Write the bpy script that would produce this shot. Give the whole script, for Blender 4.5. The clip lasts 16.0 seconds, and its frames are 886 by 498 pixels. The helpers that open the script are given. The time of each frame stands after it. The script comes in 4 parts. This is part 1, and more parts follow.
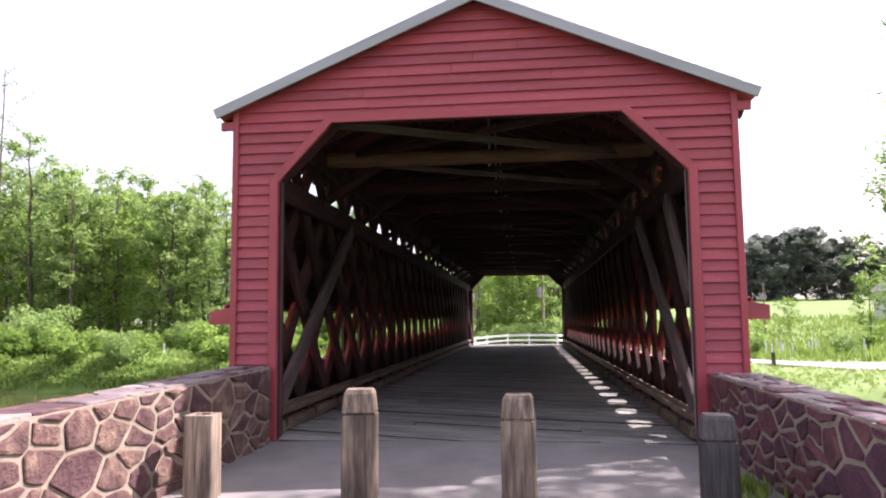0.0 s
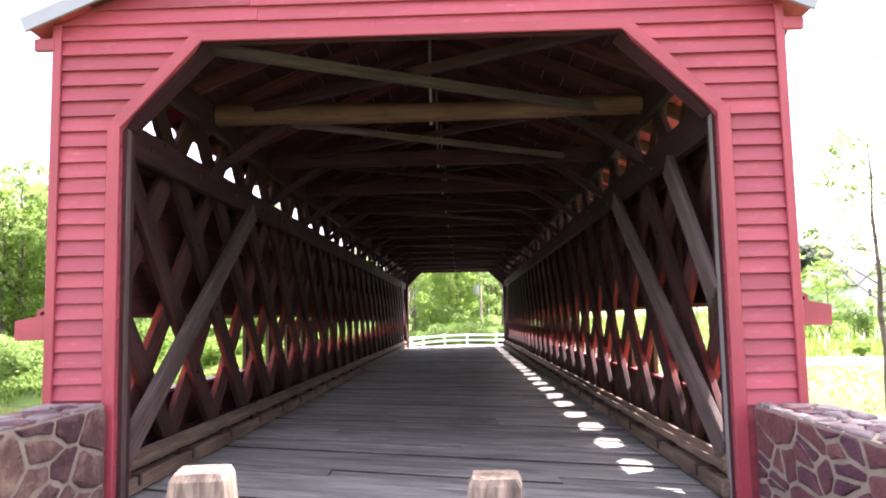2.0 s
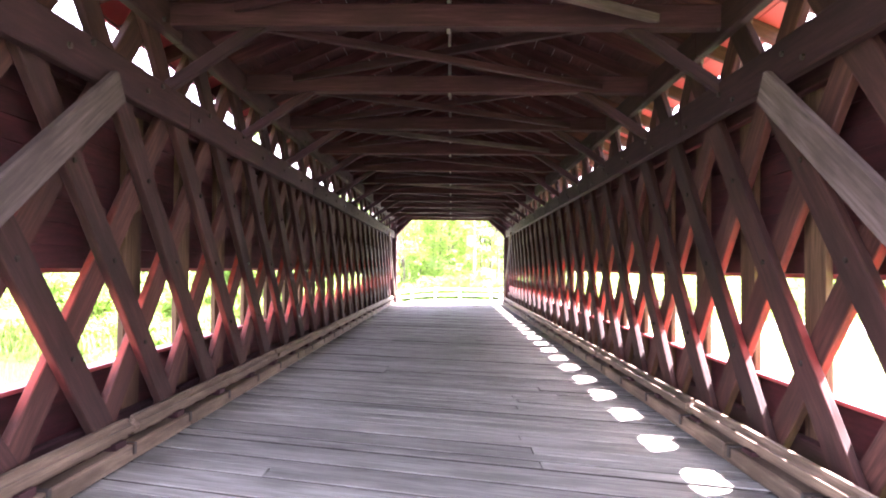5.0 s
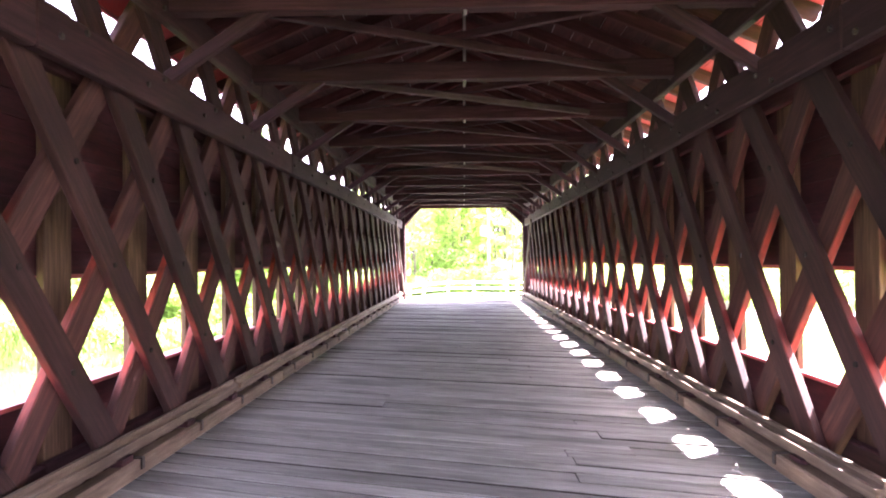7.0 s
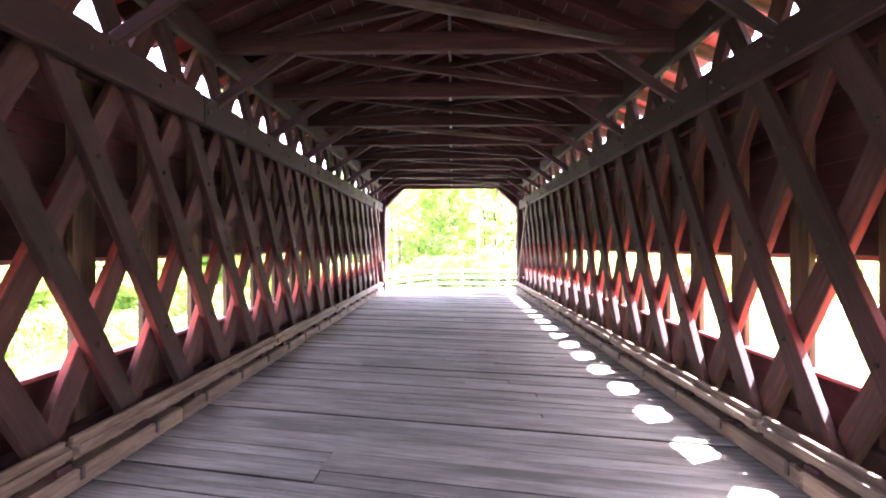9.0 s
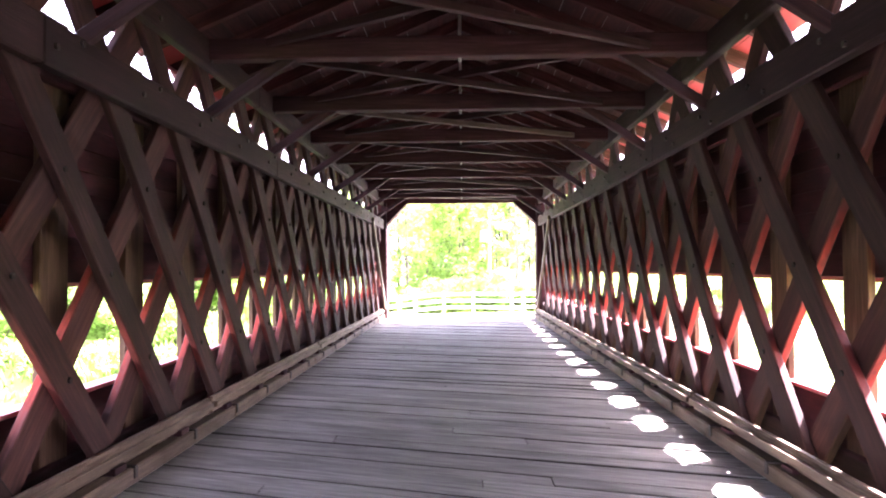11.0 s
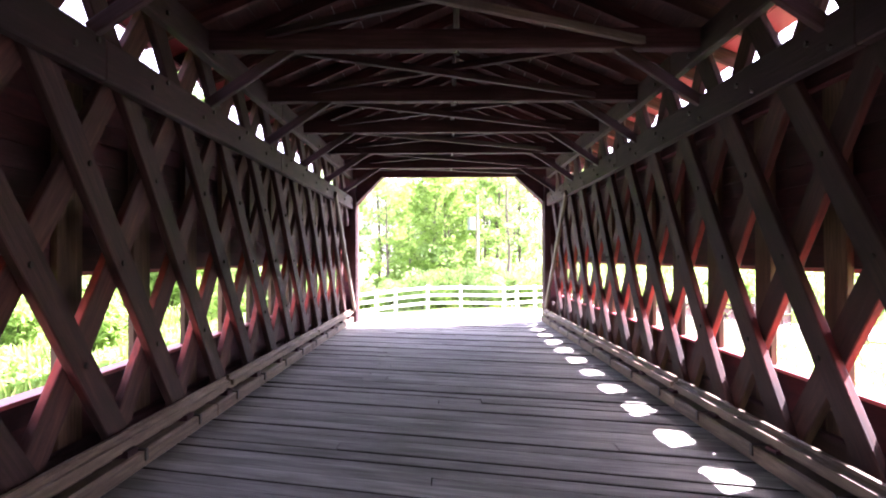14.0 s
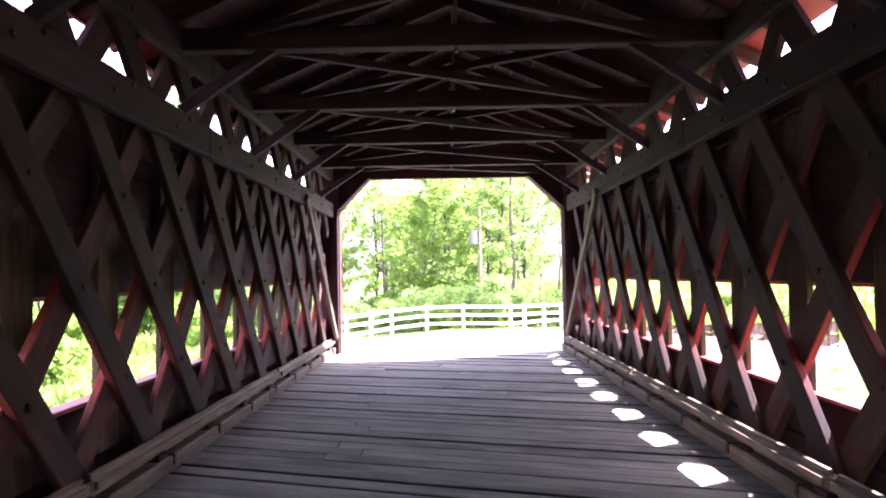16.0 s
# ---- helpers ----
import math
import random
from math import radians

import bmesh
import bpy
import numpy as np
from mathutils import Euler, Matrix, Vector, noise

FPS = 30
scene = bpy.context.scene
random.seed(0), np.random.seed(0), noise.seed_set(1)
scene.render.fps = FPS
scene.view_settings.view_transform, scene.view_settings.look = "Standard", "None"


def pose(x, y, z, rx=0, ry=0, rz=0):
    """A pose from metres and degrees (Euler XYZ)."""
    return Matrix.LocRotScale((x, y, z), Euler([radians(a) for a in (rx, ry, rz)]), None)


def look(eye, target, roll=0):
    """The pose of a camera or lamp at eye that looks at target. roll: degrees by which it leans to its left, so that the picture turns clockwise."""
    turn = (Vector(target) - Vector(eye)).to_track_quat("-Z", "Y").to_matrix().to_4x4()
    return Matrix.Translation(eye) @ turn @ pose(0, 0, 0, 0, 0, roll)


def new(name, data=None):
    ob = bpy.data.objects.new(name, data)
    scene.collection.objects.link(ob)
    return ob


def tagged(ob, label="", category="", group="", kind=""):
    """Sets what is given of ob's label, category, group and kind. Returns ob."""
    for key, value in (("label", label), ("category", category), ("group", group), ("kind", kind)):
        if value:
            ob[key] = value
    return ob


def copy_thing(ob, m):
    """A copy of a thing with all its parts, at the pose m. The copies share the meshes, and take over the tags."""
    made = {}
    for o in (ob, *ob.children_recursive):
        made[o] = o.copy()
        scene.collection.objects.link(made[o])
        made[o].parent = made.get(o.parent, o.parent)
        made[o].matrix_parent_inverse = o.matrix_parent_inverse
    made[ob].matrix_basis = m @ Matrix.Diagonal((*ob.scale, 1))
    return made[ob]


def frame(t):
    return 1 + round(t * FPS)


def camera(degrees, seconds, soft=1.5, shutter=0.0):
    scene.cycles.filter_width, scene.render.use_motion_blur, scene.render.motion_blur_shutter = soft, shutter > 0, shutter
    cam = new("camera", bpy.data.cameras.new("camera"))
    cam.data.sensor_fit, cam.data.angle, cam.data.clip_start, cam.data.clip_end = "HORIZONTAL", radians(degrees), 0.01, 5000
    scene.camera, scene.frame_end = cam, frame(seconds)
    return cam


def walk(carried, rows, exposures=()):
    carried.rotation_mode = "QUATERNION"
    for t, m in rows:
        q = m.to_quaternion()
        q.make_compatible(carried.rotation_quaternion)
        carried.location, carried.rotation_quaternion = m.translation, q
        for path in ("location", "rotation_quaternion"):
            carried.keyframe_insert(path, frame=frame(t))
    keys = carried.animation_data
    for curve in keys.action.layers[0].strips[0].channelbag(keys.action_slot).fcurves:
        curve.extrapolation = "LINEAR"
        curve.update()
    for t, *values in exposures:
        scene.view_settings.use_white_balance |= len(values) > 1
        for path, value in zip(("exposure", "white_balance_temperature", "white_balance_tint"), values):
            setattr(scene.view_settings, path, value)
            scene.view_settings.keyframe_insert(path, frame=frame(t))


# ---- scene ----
cam = camera(62.0, 16.0, 2.0)
PATH = [
    (0.0, pose(0.617, -8.192, 1.311, 95.53, 0.61, 6.54)),
    (0.5, pose(0.534, -7.619, 1.343, 95.60, 1.63, 6.31)),
    (1.0, pose(0.484, -7.002, 1.377, 95.38, -0.11, 4.40)),
    (1.5, pose(0.429, -6.297, 1.390, 95.32, 0.73, 3.08)),
    (2.0, pose(0.410, -5.602, 1.400, 95.33, 1.17, 1.54)),
    (2.5, pose(0.370, -4.870, 1.430, 95.12, 1.16, 1.17)),
    (3.0, pose(0.325, -4.163, 1.454, 94.29, 0.15, 0.57)),
    (3.5, pose(0.280, -3.475, 1.474, 92.63, -1.37, 1.52)),
    (6.0, pose(0.081, -0.086, 1.558, 91.43, 0.08, 0.22)),
    (6.5, pose(0.070, 0.623, 1.578, 91.70, -0.48, 1.38)),
    (7.0, pose(0.067, 1.327, 1.575, 90.82, 0.57, 1.61)),
    (7.5, pose(0.092, 2.085, 1.574, 90.89, -0.25, 0.93)),
    (8.0, pose(0.095, 2.841, 1.584, 90.65, 0.40, 0.44)),
    (8.5, pose(0.106, 3.601, 1.585, 89.68, -0.37, 1.02)),
    (9.0, pose(0.120, 4.343, 1.574, 89.79, 0.27, 0.74)),
    (9.5, pose(0.120, 5.112, 1.579, 91.35, 0.49, 0.78)),
    (10.0, pose(0.115, 5.876, 1.578, 91.53, 0.71, 1.03)),
    (12.5, pose(0.074, 9.670, 1.597, 91.00, -0.12, 2.15)),
    (13.0, pose(0.020, 10.454, 1.582, 90.67, 0.10, 0.99)),
    (13.5, pose(-0.017, 11.276, 1.582, 90.22, 0.15, 0.98)),
    (14.0, pose(-0.023, 12.049, 1.588, 90.68, 0.24, 0.25)),
    (14.5, pose(-0.011, 12.825, 1.610, 90.39, 0.23, 0.83)),
    (15.0, pose(-0.012, 13.574, 1.617, 90.37, 0.15, -0.26)),
    (15.5, pose(-0.014, 14.359, 1.627, 91.21, 1.07, 0.40)),
    (16.0, pose(-0.017, 15.130, 1.605, 91.94, 0.97, 0.30)),
]
EXPO = [(0.0, 1.55, 6240, 31), (0.8, 1.85, 6240, 32), (1.5, 2.4, 6240, 31), (2.5, 3.4, 6230, 31), (3.5, 4.6, 6180, 33), (6.0, 4.9, 6110, 38), (10.0, 5.05, 6010, 39), (12.5, 4.65, 5880, 40), (14.0, 4.05, 5820, 40), (16.0, 3.5, 5830, 40)]

walk(cam, PATH, EXPO)

# ---------------------------------------------------------------- light
SUN_TO = Vector((0.80, 0.473, 1.0)).normalized()
world = bpy.data.worlds.new("sky")
scene.world = world
world.use_nodes = True
wn = world.node_tree
wn.nodes.clear()
sky = wn.nodes.new("ShaderNodeTexSky")
sky.sky_type = "NISHITA"
sky.sun_disc = False
sky.sun_elevation = math.asin(SUN_TO.z)
sky.sun_rotation = math.atan2(SUN_TO.x, SUN_TO.y)
sky.air_density, sky.dust_density, sky.ozone_density = 1.0, 3.5, 0.3
bg = wn.nodes.new("ShaderNodeBackground")
bg.inputs["Strength"].default_value = 0.15
wout = wn.nodes.new("ShaderNodeOutputWorld")
haze = wn.nodes.new("ShaderNodeMix")
haze.data_type = "RGBA"
haze.inputs[0].default_value = 0.55
haze.inputs[7].default_value = (3.8, 3.7, 3.7, 1)
wn.links.new(sky.outputs[0], haze.inputs[6])
wn.links.new(haze.outputs[2], bg.inputs[0])
wn.links.new(bg.outputs[0], wout.inputs[0])
sun_data = bpy.data.lights.new("sun", "SUN")
sun_data.energy, sun_data.angle, sun_data.color = 5.0, radians(0.6), (1.0, 0.95, 0.87)
sun = new("sun", sun_data)
sun.matrix_world = look(SUN_TO * 60, (0, 0, 0))


# ---------------------------------------------------------------- materials
def material(name):
    m = bpy.data.materials.new(name)
    m.use_nodes = True
    nt = m.node_tree
    return m, nt, nt.nodes["Principled BSDF"]


def node(nt, kind, **inputs):
    n = nt.nodes.new(kind)
    for k, v in inputs.items():
        n.inputs[k.replace("_", " ")].default_value = v
    return n


def ramp(nt, fac, stops):
    r = nt.nodes.new("ShaderNodeValToRGB")
    while len(r.color_ramp.elements) < len(stops):
        r.color_ramp.elements.new(0.5)
    for e, (p, c) in zip(r.color_ramp.elements, stops):
        e.position, e.color = p, (*c, 1)
    nt.links.new(fac, r.inputs[0])
    return r.outputs[0]


def mixed(nt, fac, a, b, how="MIX"):
    n = nt.nodes.new("ShaderNodeMix")
    n.data_type, n.blend_type = "RGBA", how
    for sock, v in ((n.inputs[0], fac), (n.inputs[6], a), (n.inputs[7], b)):
        if isinstance(v, (int, float)):
            sock.default_value = v
        elif isinstance(v, tuple):
            sock.default_value = (*v, 1)
        else:
            nt.links.new(v, sock)
    return n.outputs[2]


def calc(nt, how, a, b, clamp=False):
    n = nt.nodes.new("ShaderNodeMath")
    n.operation, n.use_clamp = how, clamp
    for sock, v in zip(n.inputs, (a, b)):
        if isinstance(v, (int, float)):
            sock.default_value = v
        else:
            nt.links.new(v, sock)
    return n.outputs[0]


def coords(nt, scale=(1, 1, 1), shift=True, space="Object"):
    tc = nt.nodes.new("ShaderNodeTexCoord")
    mp = nt.nodes.new("ShaderNodeMapping")
    mp.inputs["Scale"].default_value = scale
    nt.links.new(tc.outputs[space], mp.inputs["Vector"])
    if shift:
        oi = nt.nodes.new("ShaderNodeObjectInfo")
        k = calc(nt, "MULTIPLY", oi.outputs["Random"], 37.0)
        nt.links.new(k, mp.inputs["Location"])
    return mp.outputs[0]


def noise_tex(nt, vec, scale, detail=4, rough=0.6):
    n = node(nt, "ShaderNodeTexNoise", Scale=scale, Detail=detail, Roughness=rough)
    nt.links.new(vec, n.inputs["Vector"])
    return n.outputs["Fac"]


def bumped(nt, bsdf, height, strength, distance=0.01):
    b = node(nt, "ShaderNodeBump", Strength=strength, Distance=distance)
    nt.links.new(height, b.inputs["Height"])
    nt.links.new(b.outputs[0], bsdf.inputs["Normal"])


def wood(name, dark, mid, light, rough=0.8, paint=None, band=None, amount=0.75, spread=0.5, edges=False):
    """Weathered timber: grain along the piece's own x, stains, a tone of its own for each piece; paint: worn colour, band: heights that it covers."""
    m, nt, p = material(name)
    grain = noise_tex(nt, coords(nt, (0.9, 16, 16)), 2.2, 7, 0.65)
    fine = noise_tex(nt, coords(nt, (3, 70, 70)), 2.0, 3, 0.6)
    stain = noise_tex(nt, coords(nt, (0.6, 2.2, 2.2)), 1.7, 4, 0.6)
    col = ramp(nt, grain, [(0.3, dark), (0.5, mid), (0.72, light)])
    col = mixed(nt, ramp(nt, stain, [(0.42, (0, 0, 0)), (0.68, (1, 1, 1))]), col, dark, "MIX")
    oi = nt.nodes.new("ShaderNodeObjectInfo")
    tone = calc(nt, "ADD", calc(nt, "MULTIPLY", oi.outputs["Random"], spread), 1.0 - spread / 2)
    hsv = nt.nodes.new("ShaderNodeHueSaturation")
    nt.links.new(col, hsv.inputs["Color"])
    nt.links.new(tone, hsv.inputs["Value"])
    col = hsv.outputs[0]
    if paint:
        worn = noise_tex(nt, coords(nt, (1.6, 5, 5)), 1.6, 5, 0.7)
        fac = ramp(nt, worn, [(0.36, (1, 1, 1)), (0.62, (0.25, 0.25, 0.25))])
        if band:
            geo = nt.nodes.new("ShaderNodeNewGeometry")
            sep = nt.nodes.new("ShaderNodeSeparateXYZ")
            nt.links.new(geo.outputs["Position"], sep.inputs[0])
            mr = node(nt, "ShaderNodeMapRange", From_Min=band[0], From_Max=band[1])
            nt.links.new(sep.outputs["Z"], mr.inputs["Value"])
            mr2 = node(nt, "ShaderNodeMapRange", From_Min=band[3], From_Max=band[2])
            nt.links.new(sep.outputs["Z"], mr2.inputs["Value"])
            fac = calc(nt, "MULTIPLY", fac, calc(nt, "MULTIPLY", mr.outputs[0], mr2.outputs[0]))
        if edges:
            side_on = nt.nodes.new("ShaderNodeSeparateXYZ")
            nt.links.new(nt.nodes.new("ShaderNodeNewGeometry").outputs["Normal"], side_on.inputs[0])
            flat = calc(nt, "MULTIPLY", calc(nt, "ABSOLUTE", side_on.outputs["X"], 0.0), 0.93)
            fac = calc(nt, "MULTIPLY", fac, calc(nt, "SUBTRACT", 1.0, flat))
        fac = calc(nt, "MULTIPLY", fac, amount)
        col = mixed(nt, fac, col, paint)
    nt.links.new(col, p.inputs["Base Color"])
    p.inputs["Roughness"].default_value = rough
    p.inputs["Specular IOR Level"].default_value = 0.3
    bumped(nt, p, calc(nt, "ADD", grain, calc(nt, "MULTIPLY", fine, 0.5)), 0.5, 0.006)
    return m


def painted(name, col, worn, rough=0.6, wear=0.35, spread=0.25, metal=0.0):
    """Paint on boards: faint streaks, worn spots, dirt, and a small difference from board to board."""
    m, nt, p = material(name)
    big = noise_tex(nt, coords(nt, (0.5, 2.0, 2.0)), 1.6, 5, 0.6)
    streak = noise_tex(nt, coords(nt, (2.0, 30, 30)), 1.5, 6, 0.65)
    spots = noise_tex(nt, coords(nt, (5, 9, 9)), 2.0, 5, 0.7)
    dark = tuple(c * 0.72 for c in col)
    c = mixed(nt, ramp(nt, big, [(0.35, (0, 0, 0)), (0.7, (1, 1, 1))]), col, dark)
    fac = calc(nt, "MULTIPLY", ramp(nt, calc(nt, "MULTIPLY", calc(nt, "ADD", spots, streak), 0.5), [(0.54, (0, 0, 0)), (0.66, (1, 1, 1))]), wear)
    c = mixed(nt, fac, c, worn)
    oi = nt.nodes.new("ShaderNodeObjectInfo")
    hsv = nt.nodes.new("ShaderNodeHueSaturation")
    nt.links.new(c, hsv.inputs["Color"])
    nt.links.new(calc(nt, "ADD", calc(nt, "MULTIPLY", oi.outputs["Random"], spread), 1.0 - spread / 2), hsv.inputs["Value"])
    nt.links.new(hsv.outputs[0], p.inputs["Base Color"])
    p.inputs["Roughness"].default_value = rough
    p.inputs["Metallic"].default_value = metal
    bumped(nt, p, streak, 0.35, 0.004)
    return m


def mineral(name, stops, scale, rough=0.9, bump=0.6, fine=40, per_piece=0.0, space="Object", dist=0.02):
    """Stone, asphalt, earth: two scales of mottling and a rough relief."""
    m, nt, p = material(name)
    v = coords(nt, (1, 1, 1), per_piece > 0, space)
    a = noise_tex(nt, v, scale, 6, 0.6)
    b = noise_tex(nt, v, fine, 4, 0.7)
    col = ramp(nt, calc(nt, "ADD", calc(nt, "MULTIPLY", a, 0.7), calc(nt, "MULTIPLY", b, 0.3)), stops)
    if per_piece:
        oi = nt.nodes.new("ShaderNodeObjectInfo")
        hsv = nt.nodes.new("ShaderNodeHueSaturation")
        nt.links.new(col, hsv.inputs["Color"])
        nt.links.new(calc(nt, "ADD", calc(nt, "MULTIPLY", oi.outputs["Random"], per_piece), 1.0 - per_piece / 2), hsv.inputs["Value"])
        nt.links.new(calc(nt, "ADD", calc(nt, "MULTIPLY", oi.outputs["Random"], 0.05), 0.475), hsv.inputs["Hue"])
        col = hsv.outputs[0]
    nt.links.new(col, p.inputs["Base Color"])
    p.inputs["Roughness"].default_value = rough
    bumped(nt, p, calc(nt, "ADD", a, calc(nt, "MULTIPLY", b, 0.4)), bump, dist)
    return m


def foliage(name, dark, light, through_light=0.45):
    m, nt, p = material(name)
    nt.nodes.remove(p)
    geo = nt.nodes.new("ShaderNodeNewGeometry")
    oi = nt.nodes.new("ShaderNodeObjectInfo")
    fac = calc(nt, "ADD", calc(nt, "MULTIPLY", geo.outputs["Random Per Island"], 0.7), calc(nt, "MULTIPLY", oi.outputs["Random"], 0.3))
    col = ramp(nt, fac, [(0.0, dark), (1.0, light)])
    d = nt.nodes.new("ShaderNodeBsdfDiffuse")
    t = nt.nodes.new("ShaderNodeBsdfTranslucent")
    mix = nt.nodes.new("ShaderNodeMixShader")
    mix.inputs[0].default_value = through_light
    nt.links.new(col, d.inputs[0])
    nt.links.new(col, t.inputs[0])
    nt.links.new(d.outputs[0], mix.inputs[1])
    nt.links.new(t.outputs[0], mix.inputs[2])
    nt.links.new(mix.outputs[0], nt.nodes["Material Output"].inputs[0])
    return m


RED = (0.315, 0.048, 0.062)
M_RED = painted("red_clapboard_paint", RED, (0.46, 0.16, 0.15), 0.55)
M_TRIM = painted("red_trim_paint", (0.325, 0.044, 0.056), (0.42, 0.13, 0.12), 0.5, 0.25, 0.1)
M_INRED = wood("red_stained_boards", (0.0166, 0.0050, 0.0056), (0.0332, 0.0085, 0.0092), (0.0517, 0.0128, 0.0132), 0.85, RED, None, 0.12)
M_SOFFIT = painted("red_eave_paint", (0.50, 0.080, 0.080), (0.42, 0.12, 0.11), 0.6, 0.4, 0.3)
M_SILL = painted("red_sill_paint", (0.36, 0.05, 0.05), (0.45, 0.3, 0.28), 0.5, 0.5)
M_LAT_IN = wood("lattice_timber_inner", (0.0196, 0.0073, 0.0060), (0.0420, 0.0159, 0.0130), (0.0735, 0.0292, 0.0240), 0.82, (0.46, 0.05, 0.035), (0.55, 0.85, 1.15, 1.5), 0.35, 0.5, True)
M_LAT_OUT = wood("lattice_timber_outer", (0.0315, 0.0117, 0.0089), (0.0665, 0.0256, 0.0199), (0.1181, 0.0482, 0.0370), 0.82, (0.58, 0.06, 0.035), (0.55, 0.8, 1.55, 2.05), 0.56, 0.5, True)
M_BEAM = wood("dark_beam_timber", (0.0226, 0.0073, 0.0081), (0.0451, 0.0144, 0.0160), (0.0768, 0.0275, 0.0298), 0.82)
M_CHORD = wood("chord_timber", (0.0175, 0.0057, 0.0064), (0.0353, 0.0124, 0.0130), (0.0603, 0.0224, 0.0244), 0.8)
M_ROOFBOARD = wood("roof_board_timber", (0.0233, 0.0068, 0.0071), (0.0510, 0.0143, 0.0142), (0.0867, 0.0262, 0.0258), 0.85)
M_RAFTER = wood("rafter_timber", (0.0371, 0.0116, 0.0118), (0.0800, 0.0260, 0.0243), (0.1331, 0.0486, 0.0459), 0.85)
M_LOG = wood("peeled_log", (0.0654, 0.0322, 0.0193), (0.1133, 0.0597, 0.0356), (0.1570, 0.0877, 0.0545), 0.75)
M_GREY = wood("grey_weathered_timber", (0.0525, 0.0353, 0.0298), (0.0997, 0.0699, 0.0609), (0.1629, 0.1195, 0.1074), 0.85)
M_CURB = wood("worn_curb_timber", (0.0785, 0.0530, 0.0345), (0.1509, 0.1054, 0.0710), (0.2414, 0.1785, 0.1268), 0.7)
M_DECK = wood("grey_deck_plank", (0.140, 0.134, 0.116), (0.275, 0.268, 0.237), (0.370, 0.362, 0.323), 0.8, None, None, 0.75, 0.42)
# dark timber for the pegs; on plank sides it paints in joint shade
M_EDGE = wood("dark_peg_and_joint_shade", (0.012, 0.009, 0.007), (0.03, 0.023, 0.018), (0.06, 0.045, 0.036), 0.95)
# bollard timber with the shade by the wall put into its colour
M_POST_SHADE = wood("shaded_bollard_timber", (0.030, 0.027, 0.026), (0.066, 0.060, 0.058), (0.115, 0.106, 0.102), 0.85)
M_STUD = wood("tan_stud_timber", (0.0517, 0.0269, 0.0150), (0.1150, 0.0650, 0.0360), (0.1898, 0.1120, 0.0660), 0.82)
M_POST = wood("bollard_timber", (0.042, 0.032, 0.026), (0.190, 0.148, 0.106), (0.36, 0.285, 0.20), 0.85)
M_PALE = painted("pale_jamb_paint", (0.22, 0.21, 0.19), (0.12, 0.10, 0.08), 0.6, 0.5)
M_ROOF = painted("grey_metal_roof", (0.30, 0.31, 0.31), (0.22, 0.22, 0.21), 0.45, 0.3, 0.05, 0.3)
M_IRON = painted("rusty_iron", (0.055, 0.045, 0.04), (0.16, 0.07, 0.035), 0.6, 0.6, 0.1, 0.6)
M_ROD = painted("galvanised_rod", (0.40, 0.38, 0.35), (0.30, 0.25, 0.2), 0.5, 0.4, 0.1, 0.5)
M_STONE = mineral("red_sandstone", [(0.28, (0.040, 0.019, 0.019)), (0.5, (0.095, 0.046, 0.040)), (0.70, (0.22, 0.145, 0.105))], 5.5, 0.88, 1.0, 26, 0.75, "Object", 0.045)
M_STONE_R = mineral("dark_red_sandstone", [(0.28, (0.038, 0.014, 0.020)), (0.5, (0.090, 0.030, 0.038)), (0.72, (0.155, 0.066, 0.070))], 4.5, 0.85, 1.0, 26, 0.6, "Object", 0.045)
M_MORTAR = mineral("pale_mortar", [(0.3, (0.17, 0.140, 0.100)), (0.7, (0.31, 0.262, 0.195))], 9, 0.95, 0.6, 60)
# grey cap slabs; the sun's sheen on the tops is painted into the colour
M_CAP = mineral("grey_cap_stone_sun_sheen", [(0.28, (0.080, 0.056, 0.055)), (0.5, (0.160, 0.126, 0.119)), (0.72, (0.260, 0.219, 0.206))], 5, 0.8, 0.9, 26, 0.5, "Object", 0.03)
M_ASPHALT = mineral("worn_asphalt", [(0.3, (0.125, 0.118, 0.108)), (0.5, (0.185, 0.176, 0.162)), (0.7, (0.245, 0.232, 0.214))], 1.3, 0.92, 0.35, 90, 0.0, "Object", 0.008)
M_GROUND = mineral("grassy_ground", [(0.3, (0.055, 0.090, 0.018)), (0.5, (0.105, 0.170, 0.03)), (0.72, (0.18, 0.25, 0.06))], 0.7, 0.95, 0.7, 9, 0.0, "Object", 0.08)
M_WHITE = painted("white_fence_paint", (0.78, 0.78, 0.76), (0.55, 0.54, 0.5), 0.5, 0.25, 0.08)
M_POLE = wood("pole_timber", (0.16, 0.12, 0.09), (0.30, 0.25, 0.20), (0.42, 0.36, 0.30), 0.85)
M_TUBE = painted("white_shelter_tube", (0.72, 0.75, 0.72), (0.6, 0.66, 0.6), 0.5, 0.3, 0.15)
M_BARK = wood("bark", (0.05, 0.038, 0.028), (0.11, 0.088, 0.068), (0.19, 0.16, 0.13), 0.95)
M_LEAF = foliage("leaves_mid_green", (0.12, 0.20, 0.06), (0.36, 0.50, 0.17), 0.6)
M_LEAF2 = foliage("leaves_yellow_green", (0.12, 0.21, 0.04), (0.35, 0.50, 0.13), 0.6)
# distance haze is put into this leaf green, greyed and bluish
M_LEAF3 = foliage("leaves_hazed_green", (0.10, 0.125, 0.12), (0.24, 0.27, 0.21), 0.5)
M_GRASS = foliage("grass_blades", (0.12, 0.20, 0.035), (0.30, 0.40, 0.10), 0.4)
M_WEED = foliage("weed_leaves", (0.16, 0.28, 0.06), (0.40, 0.54, 0.18), 0.55)
M_HOUSE = painted("pale_house_wall", (0.62, 0.62, 0.60), (0.5, 0.5, 0.48), 0.7)
